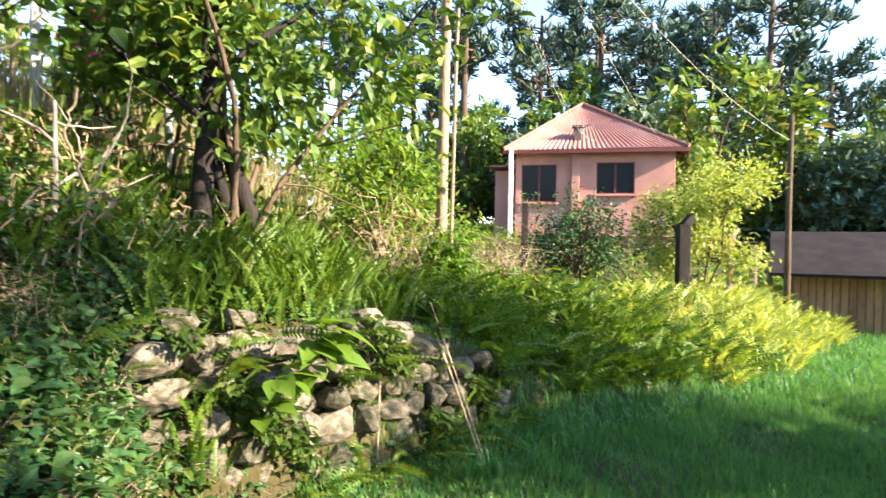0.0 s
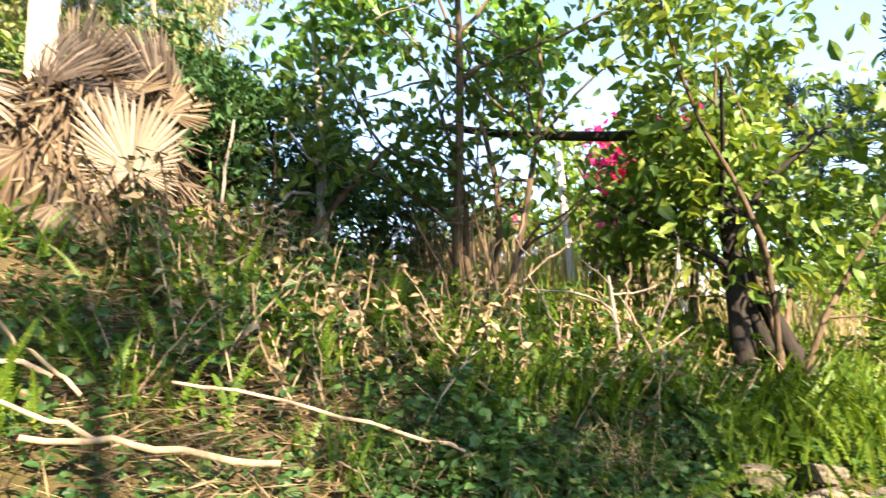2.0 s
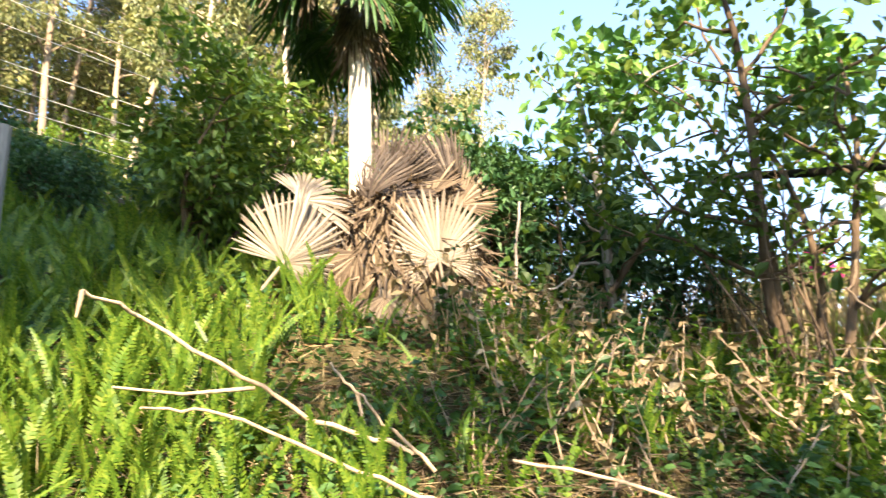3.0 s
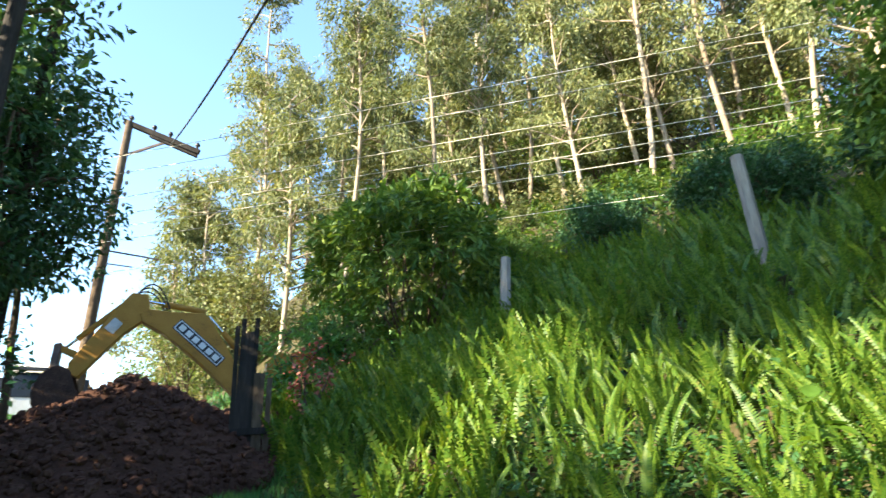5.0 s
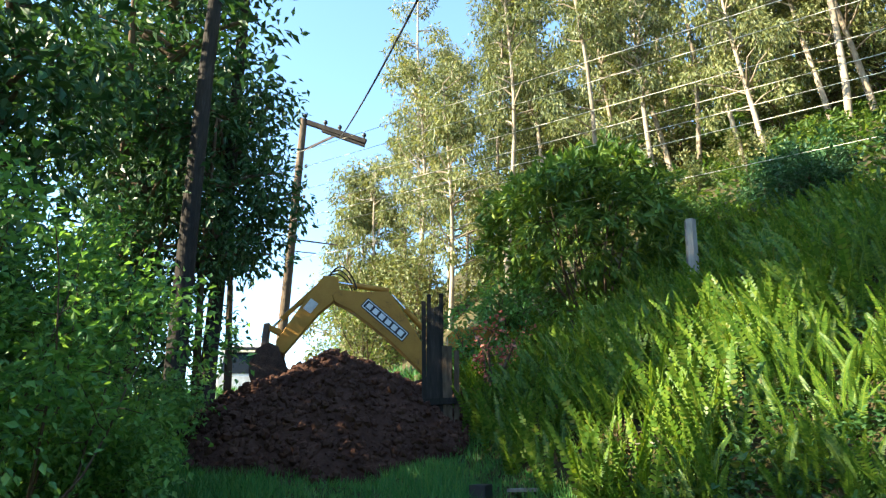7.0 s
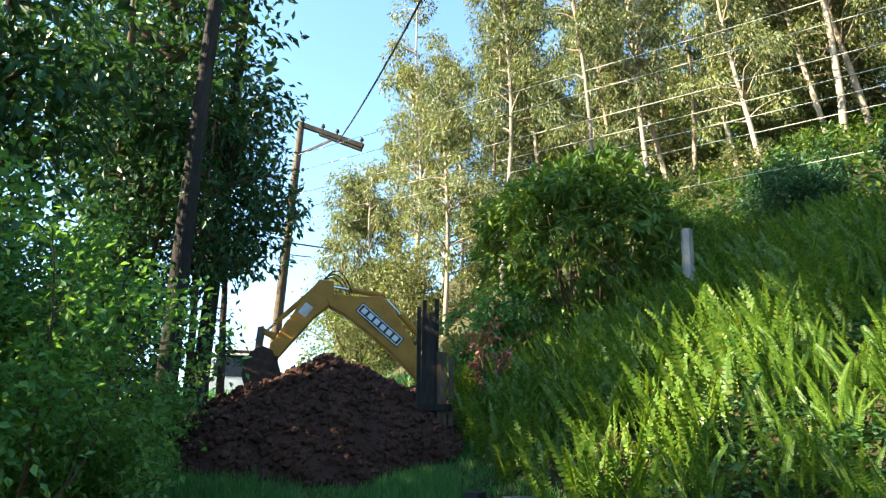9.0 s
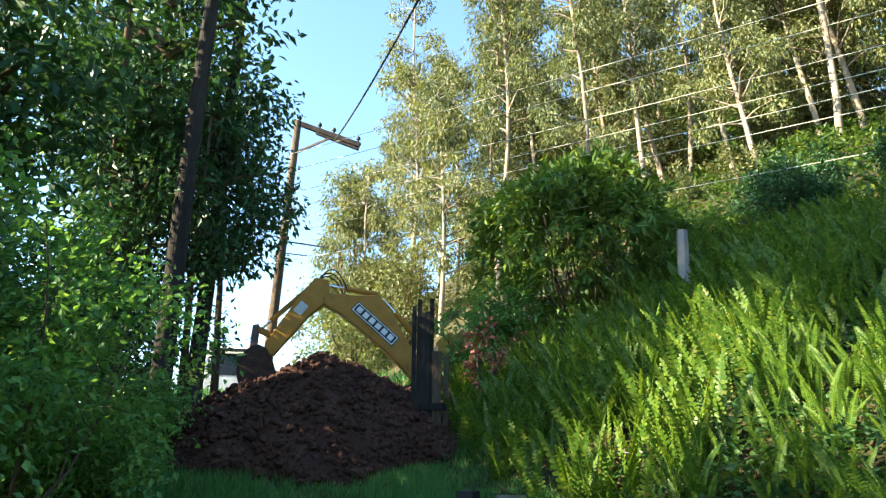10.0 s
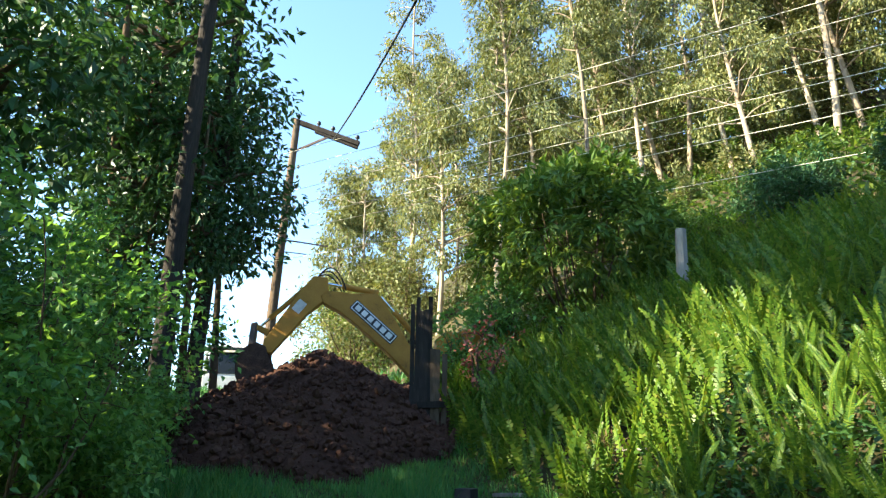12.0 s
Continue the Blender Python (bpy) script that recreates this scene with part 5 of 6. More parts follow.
stick("fallen_branch", [(-2.9, 0.35, 1.75), (-3.07, 0.01, 1.94), (-3.15, -0.6, 2.19), (-3.1, -0.85, 2.2)], 0.014, 0.007, "pale dry fallen branch on the bank", "fallen branches")
stick("fallen_branch", [(-2.5, 0.9, 1.6), (-2.7, 0.45, 1.72), (-2.85, 0.1, 1.78)], 0.02, 0.016, "thick pale dry fallen branch on the bank", "fallen branches")
stick("fallen_branch", [(-2.3, 1.9, 1.5), (-2.7, 1.3, 1.78), (-3.0, 0.7, 1.95)], 0.014, 0.01, "pale dry fallen branch on the bank", "fallen branches")
stick("leaning_stick", [(-2.5, 2.6, 1.6), (-2.85, 2.5, 2.0), (-3.18, 2.44, 2.38)], 0.02, 0.012, "bleached stick leaning on the weeds", "leaning sticks")
stick("leaning_stick", [(-2.05, 3.62, 1.75), (-2.12, 3.6, 2.1), (-2.2, 3.55, 2.35), (-2.14, 3.58, 2.62)], 0.014, 0.009, "curved dry branch standing in the weeds", "leaning sticks")
stick("bare_pole", [(-4.92, 1.95, 2.7), (-4.9, 2.0, 3.4), (-4.85, 2.08, 4.2)], 0.025, 0.016, "slender bare grey stem standing on the bank", "", GREYWOOD)
stick("vine", [(-2.8, 3.1, 2.1), (-2.9, 3.25, 2.45), (-2.75, 3.3, 2.7), (-2.95, 3.35, 2.95), (-2.8, 3.4, 3.2)], 0.012, 0.008, "twisting dry vine hanging from the shrub", "vines")
stick("vine", [(-2.55, 3.2, 2.2), (-2.75, 3.2, 2.6), (-2.5, 3.5, 2.85), (-2.35, 3.6, 3.1)], 0.012, 0.008, "twisting dry vine hanging from the shrub", "vines")


# ---- the dead palm leaves and the palm ----
def fan_leaf(r, radius, spread, segs, mat, parent, m, name="blade", droop=0.15, petiole=0.7, stretch=1.3):
    """A pleated fan: narrow folded rays round a hub, joined over their inner part, with a stalk."""
    buf = Buf()
    ang = np.linspace(-spread / 2, spread / 2, segs)
    h = ang[1] - ang[0]
    for a in ang:
        rad = radius * r.uniform(0.86, 1.05) * (1 + (stretch - 1) * max(0, math.cos(a)))
        wob = r.normal() * 0.05
        pts = []
        for q, wq in ((0.03, 0.52), (0.35, 0.52), (0.7, 0.52), (0.9, 0.3), (1.0, 0.03)):
            dz = -droop * rad * q ** 2.2 + wob * rad * q * q
            for k, hh in ((-wq, -0.0), (0.0, 0.35), (wq, -0.0)):
                t = a + h * k * (1 if q < 0.7 else 0.75)
                pts.append((math.sin(t) * rad * q, math.cos(t) * rad * q, dz + hh * h * rad * q * 0.5))
        f = []
        for i in range(4):
            for j in range(2):
                f.append([i * 3 + j, i * 3 + j + 1, i * 3 + j + 4, i * 3 + j + 3])
        buf.add(pts, f)
    ob = part(name, buf, mat, parent)
    ob.matrix_basis = m
    if petiole:
        tube_ = tube(Buf(), [(0, 0.02, 0), (0, -petiole * 0.5, -0.02), (0.02, -petiole, -0.08)], [0.014, 0.012, 0.016], 6)
        part("stalk", tube_, mat, ob)
    return ob


def facing(at, normal, up_turn):
    """A pose whose z looks along normal, turned about it."""
    n = Vector(normal).normalized()
    q = n.to_track_quat("Z", "Y").to_matrix().to_4x4()
    return Matrix.Translation(at) @ q @ pose(0, 0, 0, 0, 0, up_turn)


def palm_pile():
    c = spot(-1.35, 5.45)
    root = thing("dead_palm_pile", c, "heap of dead grey-brown fan palm leaves", "leaf heap")
    o = np.array(c)
    r = np.random.default_rng(12)
    ux, uy = np.array([*AX, 0]), np.array([*LX, 0])
    # a solid filler mound, darker than the leaf strips laid over it
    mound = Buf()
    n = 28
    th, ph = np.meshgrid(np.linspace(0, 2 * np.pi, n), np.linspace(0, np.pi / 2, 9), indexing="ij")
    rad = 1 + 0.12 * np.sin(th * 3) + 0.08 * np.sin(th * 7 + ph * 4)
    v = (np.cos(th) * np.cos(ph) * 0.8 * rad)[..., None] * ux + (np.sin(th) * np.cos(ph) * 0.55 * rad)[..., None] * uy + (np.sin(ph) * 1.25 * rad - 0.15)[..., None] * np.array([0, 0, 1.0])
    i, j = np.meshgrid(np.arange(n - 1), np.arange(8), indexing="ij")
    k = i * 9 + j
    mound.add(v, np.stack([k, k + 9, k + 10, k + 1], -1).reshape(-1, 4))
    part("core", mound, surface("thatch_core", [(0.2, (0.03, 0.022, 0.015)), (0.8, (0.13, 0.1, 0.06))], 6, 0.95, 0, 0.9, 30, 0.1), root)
    m = 2600
    t, p = r.uniform(0, 6.283, m), r.uniform(0, 1, m) ** 0.7 * 1.5
    b = (np.cos(t) * np.cos(p) * 0.85)[:, None] * ux + (np.sin(t) * np.cos(p) * 0.6)[:, None] * uy + (np.sin(p) * 1.28)[:, None] * np.array([0, 0, 1.0])
    way = unit(b * np.array([1, 1, 0.2])) * 0.32 + np.array([0, 0, -1.0]) + r.normal(size=(m, 3)) * 0.38
    tagged(part("thatch", leaves(Buf(), b, way, r.uniform(0.25, 0.6, m), r.uniform(0.015, 0.05, m), r, 0.3), THATCH, root), "", "", "", "stuff")
    eye = np.array([-0.4, -0.85, 1.9])
    def put(at, up, radius, spread, segs, mat, tilt=(0, 0, 0), pet=0.6, dr=0.12, st=1.3):
        nrm = unit(eye - np.array(at)) + np.array(tilt)
        fan_leaf(r, radius, spread, segs, mat, root, facing(tuple(np.array(at) - o), nrm, up), "fan_leaf", dr, pet, st)
    put((-4.75, 1.2, 3.52), 8, 0.36, 4.6, 46, PALMDRY, (0, 0, 0.1), 0.5, 0.1, 1.75)
    put((-4.95, 0.0, 3.45), -32, 0.4, 3.9, 42, PALMDRY, (0.1, 0.35, 0.1), 0.6, 0.25, 1.7)
    put((-5.1, 0.15, 4.05), -70, 0.46, 3.6, 34, PALMDRY, (0, 0.2, 0.7), 0.4, 0.35)
    put((-5.05, 0.9, 3.9), 170, 0.45, 3.0, 30, THATCH, (0.1, 0, 0.2), 0.4, 0.3)
    put((-5.0, 0.6, 3.6), 150, 0.45, 2.6, 28, THATCH, (0.1, 0, 0.2), 0.4, 0.3)
    put((-5.2, 1.35, 4.3), 20, 0.36, 3.0, 30, THATCH, (0, -0.4, 0.4), 0.4, 0.3)
    put((-5.2, 1.65, 4.25), -30, 0.34, 3.2, 30, THATCH, (0, -0.2, 0.3), 0.5, 0.3)
    put((-4.85, 1.6, 3.35), 100, 0.4, 2.6, 28, THATCH, (0, 0.2, 0.4), 0.5, 0.3)
    # a row of near-black fan leaves across the top of the heap
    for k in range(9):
        put((-5.25 + r.normal() * 0.12, 0.75 + 0.13 * k, 4.3 + r.uniform(-0.15, 0.2)), r.uniform(-70, 70), 0.36, 2.4, 24, DARKFAN, tuple(r.normal(size=3) * 0.5), 0.4, 0.5, 1.4)
    put((-4.8, 0.75, 3.2), 175, 0.4, 2.6, 28, THATCH, (0, 0.2, 0.4), 0.5, 0.3)


palm_pile()


def fan_palm():
    x, y = -5.75, 0.86
    z = float(ground_at(x, y)[0])
    root = thing("fan_palm", (x, y, z), "fan palm with a pale trunk and shaggy brown fibre", "palm tree")
    r = np.random.default_rng(14)
    H = 7.6 - z
    hs = np.linspace(-0.2, H, 40)
    part("trunk", tube(Buf(), [(0.01 * math.sin(h * 2), 0, h) for h in hs], [0.115 + 0.006 * (k % 2) for k in range(40)], 12), PALMBARK, root, "pale ringed trunk", True)
    m = 900
    t, h = r.uniform(0, 6.283, m), r.uniform(6.15 - z, H + 0.1, m)
    b = np.column_stack([np.cos(t) * 0.15, np.sin(t) * 0.15, h])
    way = np.column_stack([np.cos(t) * 0.35, np.sin(t) * 0.35, -np.ones(m)]) + r.normal(size=(m, 3)) * 0.2
    tagged(part("fibre", leaves(Buf(), b, way, r.uniform(0.2, 0.5, m), r.uniform(0.015, 0.05, m), r, 0.3), THATCH, root), "shaggy brown fibre", "", "", "stuff")
    for k in range(34):
        a, up = r.uniform(0, 6.283), r.uniform(-0.95, 0.75)
        out = unit(np.array([math.cos(a), math.sin(a), up]))
        at = np.array([0, 0, H - 0.25 + 0.3 * up]) + out * 0.75
        nrm = unit(np.cross(np.cross(out, (0, 0, 1)), out) + r.normal(size=3) * 0.25)
        q = Matrix((np.cross(out, nrm), out, nrm)).transposed().to_4x4()
        fan_leaf(r, 0.6, 3.9, 28, THATCH if k % 6 == 0 else PALMGREEN, root, Matrix.Translation(at) @ q, "fan_leaf", 0.25 if up > 0 else 0.5, 0.75, 1.15)


fan_palm()


# ---- weeds, single ferns ----
def weed(r, tall, mat, label):
    root = thing("weed", (0, 0, 0), label, "weed", "weeds on the bank")
    buf, st = Buf(), Buf()
    for k in range(3):
        s = limb(r, r.normal(size=3) * np.array([0.05, 0.05, 0]), (r.normal() * 0.3, r.normal() * 0.3, 1), tall * r.uniform(0.7, 1), 0.12, 7)
        tube(st, s, np.linspace(0.006, 0.003, 8), 4, False)
        b = s[r.integers(2, 8, 26)]
        ln = r.uniform(0.04, 0.085, 26)
        leaves(buf, b, np.column_stack([r.normal(size=(26, 2)), r.uniform(-0.9, 0.4, 26)]), ln, ln * 0.55, r, 0.2)
    part("stem", st, DRYWOOD, root)
    part("foliage", buf, mat, root)
    return root


wr = np.random.default_rng(31)
kinds = [weed(wr, 0.75, SHRUB, "tall leafy green weed on the bank"), weed(wr, 0.6, COVER, "leafy green weed on the bank"), weed(wr, 0.8, STRAW, "withered brown weed on the bank"), weed(wr, 0.55, LIME, "yellow-green sunlit weed on the bank")]
for k in range(330):
    s, d = wr.uniform(-0.9, 3.4), wr.uniform(3.0, 6.2)
    if k % 3 == 0:
        s, d = wr.uniform(0.2, 2.3), wr.uniform(1.6, 3.2)
    if k % 5 == 4:
        s, d = wr.uniform(2.3, 8.0), wr.uniform(3.0, 5.5)
    (place if k < 4 else again)(kinds[(0, 2, 1, 0, 3, 1)[k % 6] if k >= 4 else k], s, d, wr.uniform(0, 360), wr.uniform(0.8, 1.35) * (0.45 if d < 3.2 else 1))

kinds = []
for k in range(5):
    n = 9
    a = wr.uniform(0, 6.283, n)
    kk = wr.uniform(0.1, 0.5, n)
    ob = part("fern", fronds(Buf(), wr.normal(size=(n, 3)) * np.array([0.03, 0.03, 0]), np.column_stack([np.cos(a) * kk, np.sin(a) * kk, np.ones(n)]), wr.uniform(0.35, 0.65, n), wr, 26, 0.03, 0.5), FERN)
    kinds.append(tagged(ob, "tall upright sword fern growing on the bank", "fern", "ferns on the bank"))
for k in range(170):
    s, d = wr.uniform(-5.2, -1.7), wr.uniform(1.2, 4.6)
    if k % 4 == 1:
        s, d = wr.uniform(2.4, 4.6), wr.uniform(2.8, 3.7)
    if k % 6 == 5:
        s, d = wr.uniform(-0.6, 2.2), wr.uniform(3.4, 5.4)
    x, y, z = spot(s, d)
    m = pose(x, y, z, wr.uniform(-8, 8), wr.uniform(-4, 14), wr.uniform(0, 360)) @ Matrix.Diagonal([wr.uniform(0.7, 1.15)] * 3 + [1])
    if k < 5:
        kinds[k].matrix_basis = m
    else:
        o = kinds[k % 5].copy()
        scene.collection.objects.link(o)
        o.matrix_basis = m

# creepers and small ferns hanging over the stones
def over_wall(n, u0, u1):
    u = rng.uniform(u0, u1, n)
    a, b, c = np.array([-1.75, 3.1]), np.array([-0.44, 4.42]), np.array([0.55, 5.75])
    p = np.where((u < 1)[:, None], a + (b - a) * u[:, None], b + (c - b) * (u - 1)[:, None])
    return u, p + np.array([0.72, -0.7]) * rng.uniform(0.08, 0.24, (n, 1))


u, p = over_wall(9000, -0.3, 2.0)
z = rng.uniform(0, 1, len(u)) * (1.2 - 0.45 * np.clip(u - 1, 0, 1))
patch = np.sin(u * 7.0 + 1.0) * np.sin(z * 5.5 + u * 3) + 0.5 * np.sin(u * 17 + z * 9)
keep = (patch > 0.55) | (z < 0.08)
b = np.column_stack([p, z])[keep]
ln = rng.uniform(0.03, 0.1, len(b))
tagged(part("wall_creeper", leaves(Buf(), b, np.column_stack([rng.normal(size=(len(b), 2)) + np.array([0.6, -0.6]), rng.normal(size=len(b)) * 0.5 - 0.3]), ln, ln * 0.55, rng, 0.2, True), SHRUB), "small leaves creeping over the stone wall", "ground cover", "", "stuff")
u, p = over_wall(210, -0.1, 2.2)
z = np.where(rng.uniform(size=len(u)) < 0.7, 0.02, rng.uniform(0.75, 1.25, len(u)) - 0.45 * np.clip(u - 1, 0, 1))
n = len(u)
tagged(part("wall_fern", fronds(Buf(), np.column_stack([p, z]), np.column_stack([rng.normal(size=(n, 2)) * 0.7 + np.array([0.4, -0.4]), rng.uniform(0.1, 0.9, n)]), rng.uniform(0.25, 0.5, n), rng, 18, 0.05, 0.9), FERN), "ferns arching over the stone wall and its foot", "fern", "", "stuff")

# tall dry and green grasses in the yard above the wall
s, d = scatter(9000, 1.8, 8.5, 5.5, 9)
tagged(part("tall_grass", blades(Buf(), on_ground(s, d), rng.uniform(0.7, 1.8, len(s)), rng, 0.007, 0.25), STRAW), "tall dry stalks in the yard", "grass", "", "stuff")
s, d = scatter(9000, 2.2, 9.5, 4.4, 11)
tagged(part("tall_grass", blades(Buf(), on_ground(s, d), rng.uniform(0.4, 1.1, len(s)), rng, 0.011, 0.35), LIME), "tall green grass in the yard", "grass", "", "stuff")
s, d = scatter(5200, -3.2, 0.6, 1.3, 4.2)
b = on_ground(s, d)
b[:, 2] += rng.uniform(0.0, 0.1, len(s))
tagged(part("straw", leaves(Buf(), b, np.column_stack([rng.normal(size=(len(s), 2)), rng.normal(size=len(s)) * 0.3]), rng.uniform(0.08, 0.3, len(s)), 0.009, rng, 0.3), STRAW), "pale dry straw strewn over the bank", "straw", "", "stuff")
# fine twigs and straw lying on the bank
s, d = scatter(700, -3, 3.5, 1.4, 5.5)
b = on_ground(s, d, 0.03)
tagged(part("dry_twigs", leaves(Buf(), b, np.column_stack([rng.normal(size=(len(s), 2)), rng.normal(size=len(s)) * 0.35]), rng.uniform(0.15, 0.45, len(s)), 0.008, rng, 0.4), THATCH), "thin dry twigs strewn over the bank", "twigs", "", "stuff")

# ---- shaded side of the lane ----
pine = araucaria(rng, 15, "araucaria_tree", 0.5, 2.1, 0.15, 16, "dark araucaria pine beside the lane", DARKWOOD, 0.27, 0.022, 7, 16)
place(pine, -10.2, -2.45)
part("whitewash", tube(Buf(), [(0, 0, 0.05), (0, 0, 0.75)], 0.165, 12), WHITEPAINT, pine, "whitewashed trunk base", True)
tagged(again(pine, -12.2, -2.35, 80, 0.95, 0, (0, 2)), "dark araucaria pine beside the lane")
big = araucaria(rng, 14, "araucaria_tree", 0.62, 3.0, 0.22, 34, "thick-trunked dark araucaria beside the lane", DARKWOOD, 0.27, 0.022, 7, 16)
place(big, -6.7, -4.1)
stump = thing("stump", spot(-11.0, -2.1), "charred broken tree stump", "stump")
part("trunk", tube(Buf(), [(0, 0, -0.2), (0.02, 0, 0.9), (0.03, 0.02, 1.55)], [0.13, 0.12, 0.11], 9), DARKWOOD, stump)
for k, (s, d, t) in enumerate(((-6.1, -2.75, 2.5), (-7.6, -3.3, 2.5), (-7.2, -2.35, 1.0), (-9.0, -3.7, 2.3), (-5.2, -2.75, 2.7), (-9.3, -2.8, 1.3), (-6.9, -3.3, 2.9))):
    place(bushy(rng, "lane_shrub", t, 0.95, "leafy green shrub at the shaded side of the lane", "shrub", LANELEAF, 8, 4600, (0.045, 0.085), 0.6, group="shrubs at the shaded side", thick=0.014), s, d)


shade = bushy(rng, "dark_shrub", 3.2, 1.7, "dark dense shrub behind the lane's edge", "shrub", DARKLEAF, 8, 4500, (0.1, 0.2), 0.5, group="dark shrubs behind the lane", lift=0.05)
for k, (s, d, z) in enumerate(((-7.5, -5.0, 1.0), (-9.5, -4.8, 1.0), (-11.5, -4.6, 0.9), (-6.0, -5.2, 1.1), (-13.5, -4.6, 0.9), (-9.0, -7.5, 1.3), (-12.5, -7.5, 1.3))):
    (place if k == 0 else again)(shade, s, d, 50 * k, z)


def canopy_tree(r, name, z0, z1, radius, count, label, mat=None, leaf=(0.12, 0.24), thick=0.14):
    root = thing(name, (0, 0, 0), label, "tree", "shade trees by the lane")
    trunk, crown = Buf(), Buf()
    tube(trunk, limb(r, (0, 0, -0.3), (0, 0, 1), z1 * 0.92, 0.03, 9), np.linspace(thick, thick * 0.3, 10), 8)
    per = 60
    for k in range(count // per):
        h = r.uniform(z0, z1)
        a, q = r.uniform(0, 6.283), radius * math.sqrt(r.uniform()) * math.sqrt(max(0.1, 1 - abs(2 * (h - z0) / (z1 - z0) - 1) ** 2.5))
        c = np.array([math.cos(a) * q, math.sin(a) * q, h])
        if k % 3 == 0:
            tube(trunk, [(0, 0, h - q * 0.5), c * np.array([0.5, 0.5, 1]) - np.array([0, 0, q * 0.15]), c], [0.05, 0.035, 0.015], 5, False)
        p, dd = cluster(r, c, (0.55, 0.55, 0.4), per)
        ln = r.uniform(*leaf, per)
        leaves(crown, p, dd * 0.6 + r.normal(size=(per, 3)) * 0.5 + np.array([0, 0, -0.3]), ln, ln * 0.45, r)
    part("trunk", trunk, BARK, root, "", True)
    part("crown", crown, mat or DARKLEAF, root)
    return root


tall = canopy_tree(rng, "shade_tree", 3.6, 9.5, 2.0, 6600, "dark leafy tree beside the lane")
place(tall, -13.4, -3.9)
again(tall, -16.5, -4.6, 60, 1.0)
# this copy stands out of view, for the shade it casts
again(tall, -12.0, -6.4, 200, 0.78)
hang = canopy_tree(rng, "shade_tree", 2.6, 6.2, 1.15, 3600, "dark leafy tree hanging over the lane", None, (0.1, 0.2), 0.08)
place(hang, -12.6, -1.95)
again(hang, -11.4, -2.3, 120, 0.9)
again(hang, -10.9, -3.3, 260, 0.85)
again(hang, -8.7, -4.6, 30, 1.35)
again(hang, -11.6, -3.4, 90, 1.5)
again(shade, -11.6, -3.3, 75, 0.7)
# unseen trees, their crowns set so that shade dapples bank and lane
dapple = canopy_tree(rng, "shade_tree", 7.6, 10.8, 2.0, 2400, "unseen thin-crowned tall tree across the lane, added for its shade", None, (0.14, 0.26))
place(dapple, 1.9, -7.4)
high = canopy_tree(rng, "shade_tree", 8.9, 13.0, 1.9, 8400, "unseen tall leafy tree beside the lane, added for its shade")
place(high, -5.2, -6.8)
crowns = canopy_tree(np.random.default_rng(81), "shade_tree", 8.3, 11.9, 1.9, 9600, "unseen tall leafy tree beside the lane, added for its shade")
place(crowns, -7.7, -7.0)
again(crowns, -3.7, -7.2, 100, 1.04)
low = canopy_tree(rng, "shade_tree", 1.5, 8.0, 2.2, 12000, "unseen spreading leafy tree across the lane, added for its shade")
place(low, 6.3, -8.2)
again(low, 5.8, -11.0, 120, 0.95)
thin = canopy_tree(rng, "shade_tree", 2.8, 6.0, 1.4, 2400, "unseen thin leafy tree across the lane, added for its shade")
place(thin, 1.0, -7.2)
mid = canopy_tree(rng, "shade_tree", 2.4, 5.9, 1.6, 4200, "unseen round leafy tree across the lane, added for its shade")
place(mid, -4.2, -6.3)
again(mid, -7.4, -6.3, 130, 1.13)
# more unseen crowns, sized to shade single stretches of bank and lane
place(canopy_tree(np.random.default_rng(85), "shade_tree", 9.6, 11.5, 1.0, 2200, "unseen tall leafy tree across the lane, added for its shade"), 1.4, -7.0)
place(canopy_tree(np.random.default_rng(82), "shade_tree", 8.3, 9.5, 1.2, 900, "unseen thin-crowned tall tree across the lane, added for its shade"), -0.2, -7.0)
place(canopy_tree(np.random.default_rng(84), "shade_tree", 0.9, 4.2, 1.5, 4200, "unseen spreading leafy tree across the lane, added for its shade"), 8.6, -8.2)
again(thin, -1.8, -5.5, 90, 0.8)


# ---- gate, planks, fence at the yard, house pole, lorry ----
def plank_gate():
    c = spot(-9.28, 1.0)
    root = thing("plank_gate", c, "old gate of dark rotten upright planks", "gate")
    r = np.random.default_rng(2)
    w = unit(np.array([-0.35, 0.28, 0]))
    # the last three planks are bark brown, putting sunlight into their colour
    for k in range(8):
        h = 1.9 - 0.05 * k + r.uniform(-0.32, 0.12) if k < 5 else 1.15 + r.uniform(-0.15, 0.1)
        a = w * (k * 0.058 - 0.22) + np.array([r.uniform(-0.02, 0.02), 0, 0])
        part("plank", beam(Buf(), a + np.array([0, 0, -0.15]), a + np.array([r.uniform(-0.03, 0.03), 0, h + 0.25]), 0.05, r.uniform(0.056, 0.072), w), DARKWOOD if k < 5 else BARK, root)
    part("rail", beam(Buf(), w * -0.26 + np.array([0.03, 0.03, 0.6]), w * 0.22 + np.array([0.03, 0.03, 0.62]), 0.05, 0.08), DARKWOOD, root)


plank_gate()
for a, b in (((-4.05, -5.95, 0), (-4.12, -5.5, 0)), ((-4.3, -4.75, 0), (-4.4, -4.1, 0))):
    za = float(ground_at(a[0], a[1])[0]) + 0.12
    o = part("board", beam(Buf(), (a[0], a[1], za), (b[0], b[1], za + 0.02), 0.12, 0.03), GREYWOOD, None, "old grey board lying in the ferns")
    tagged(o, "", "board", "boards in the ferns")
bx = thing("bucket_box", spot(-7.05, 0.85), "small dark plastic box in the grass", "box")
part("body", box(Buf(), (0, 0, 0.1), (0.22, 0.16, 0.22), 30), BLACK, bx)
cl = Buf()
cr = np.random.default_rng(9)
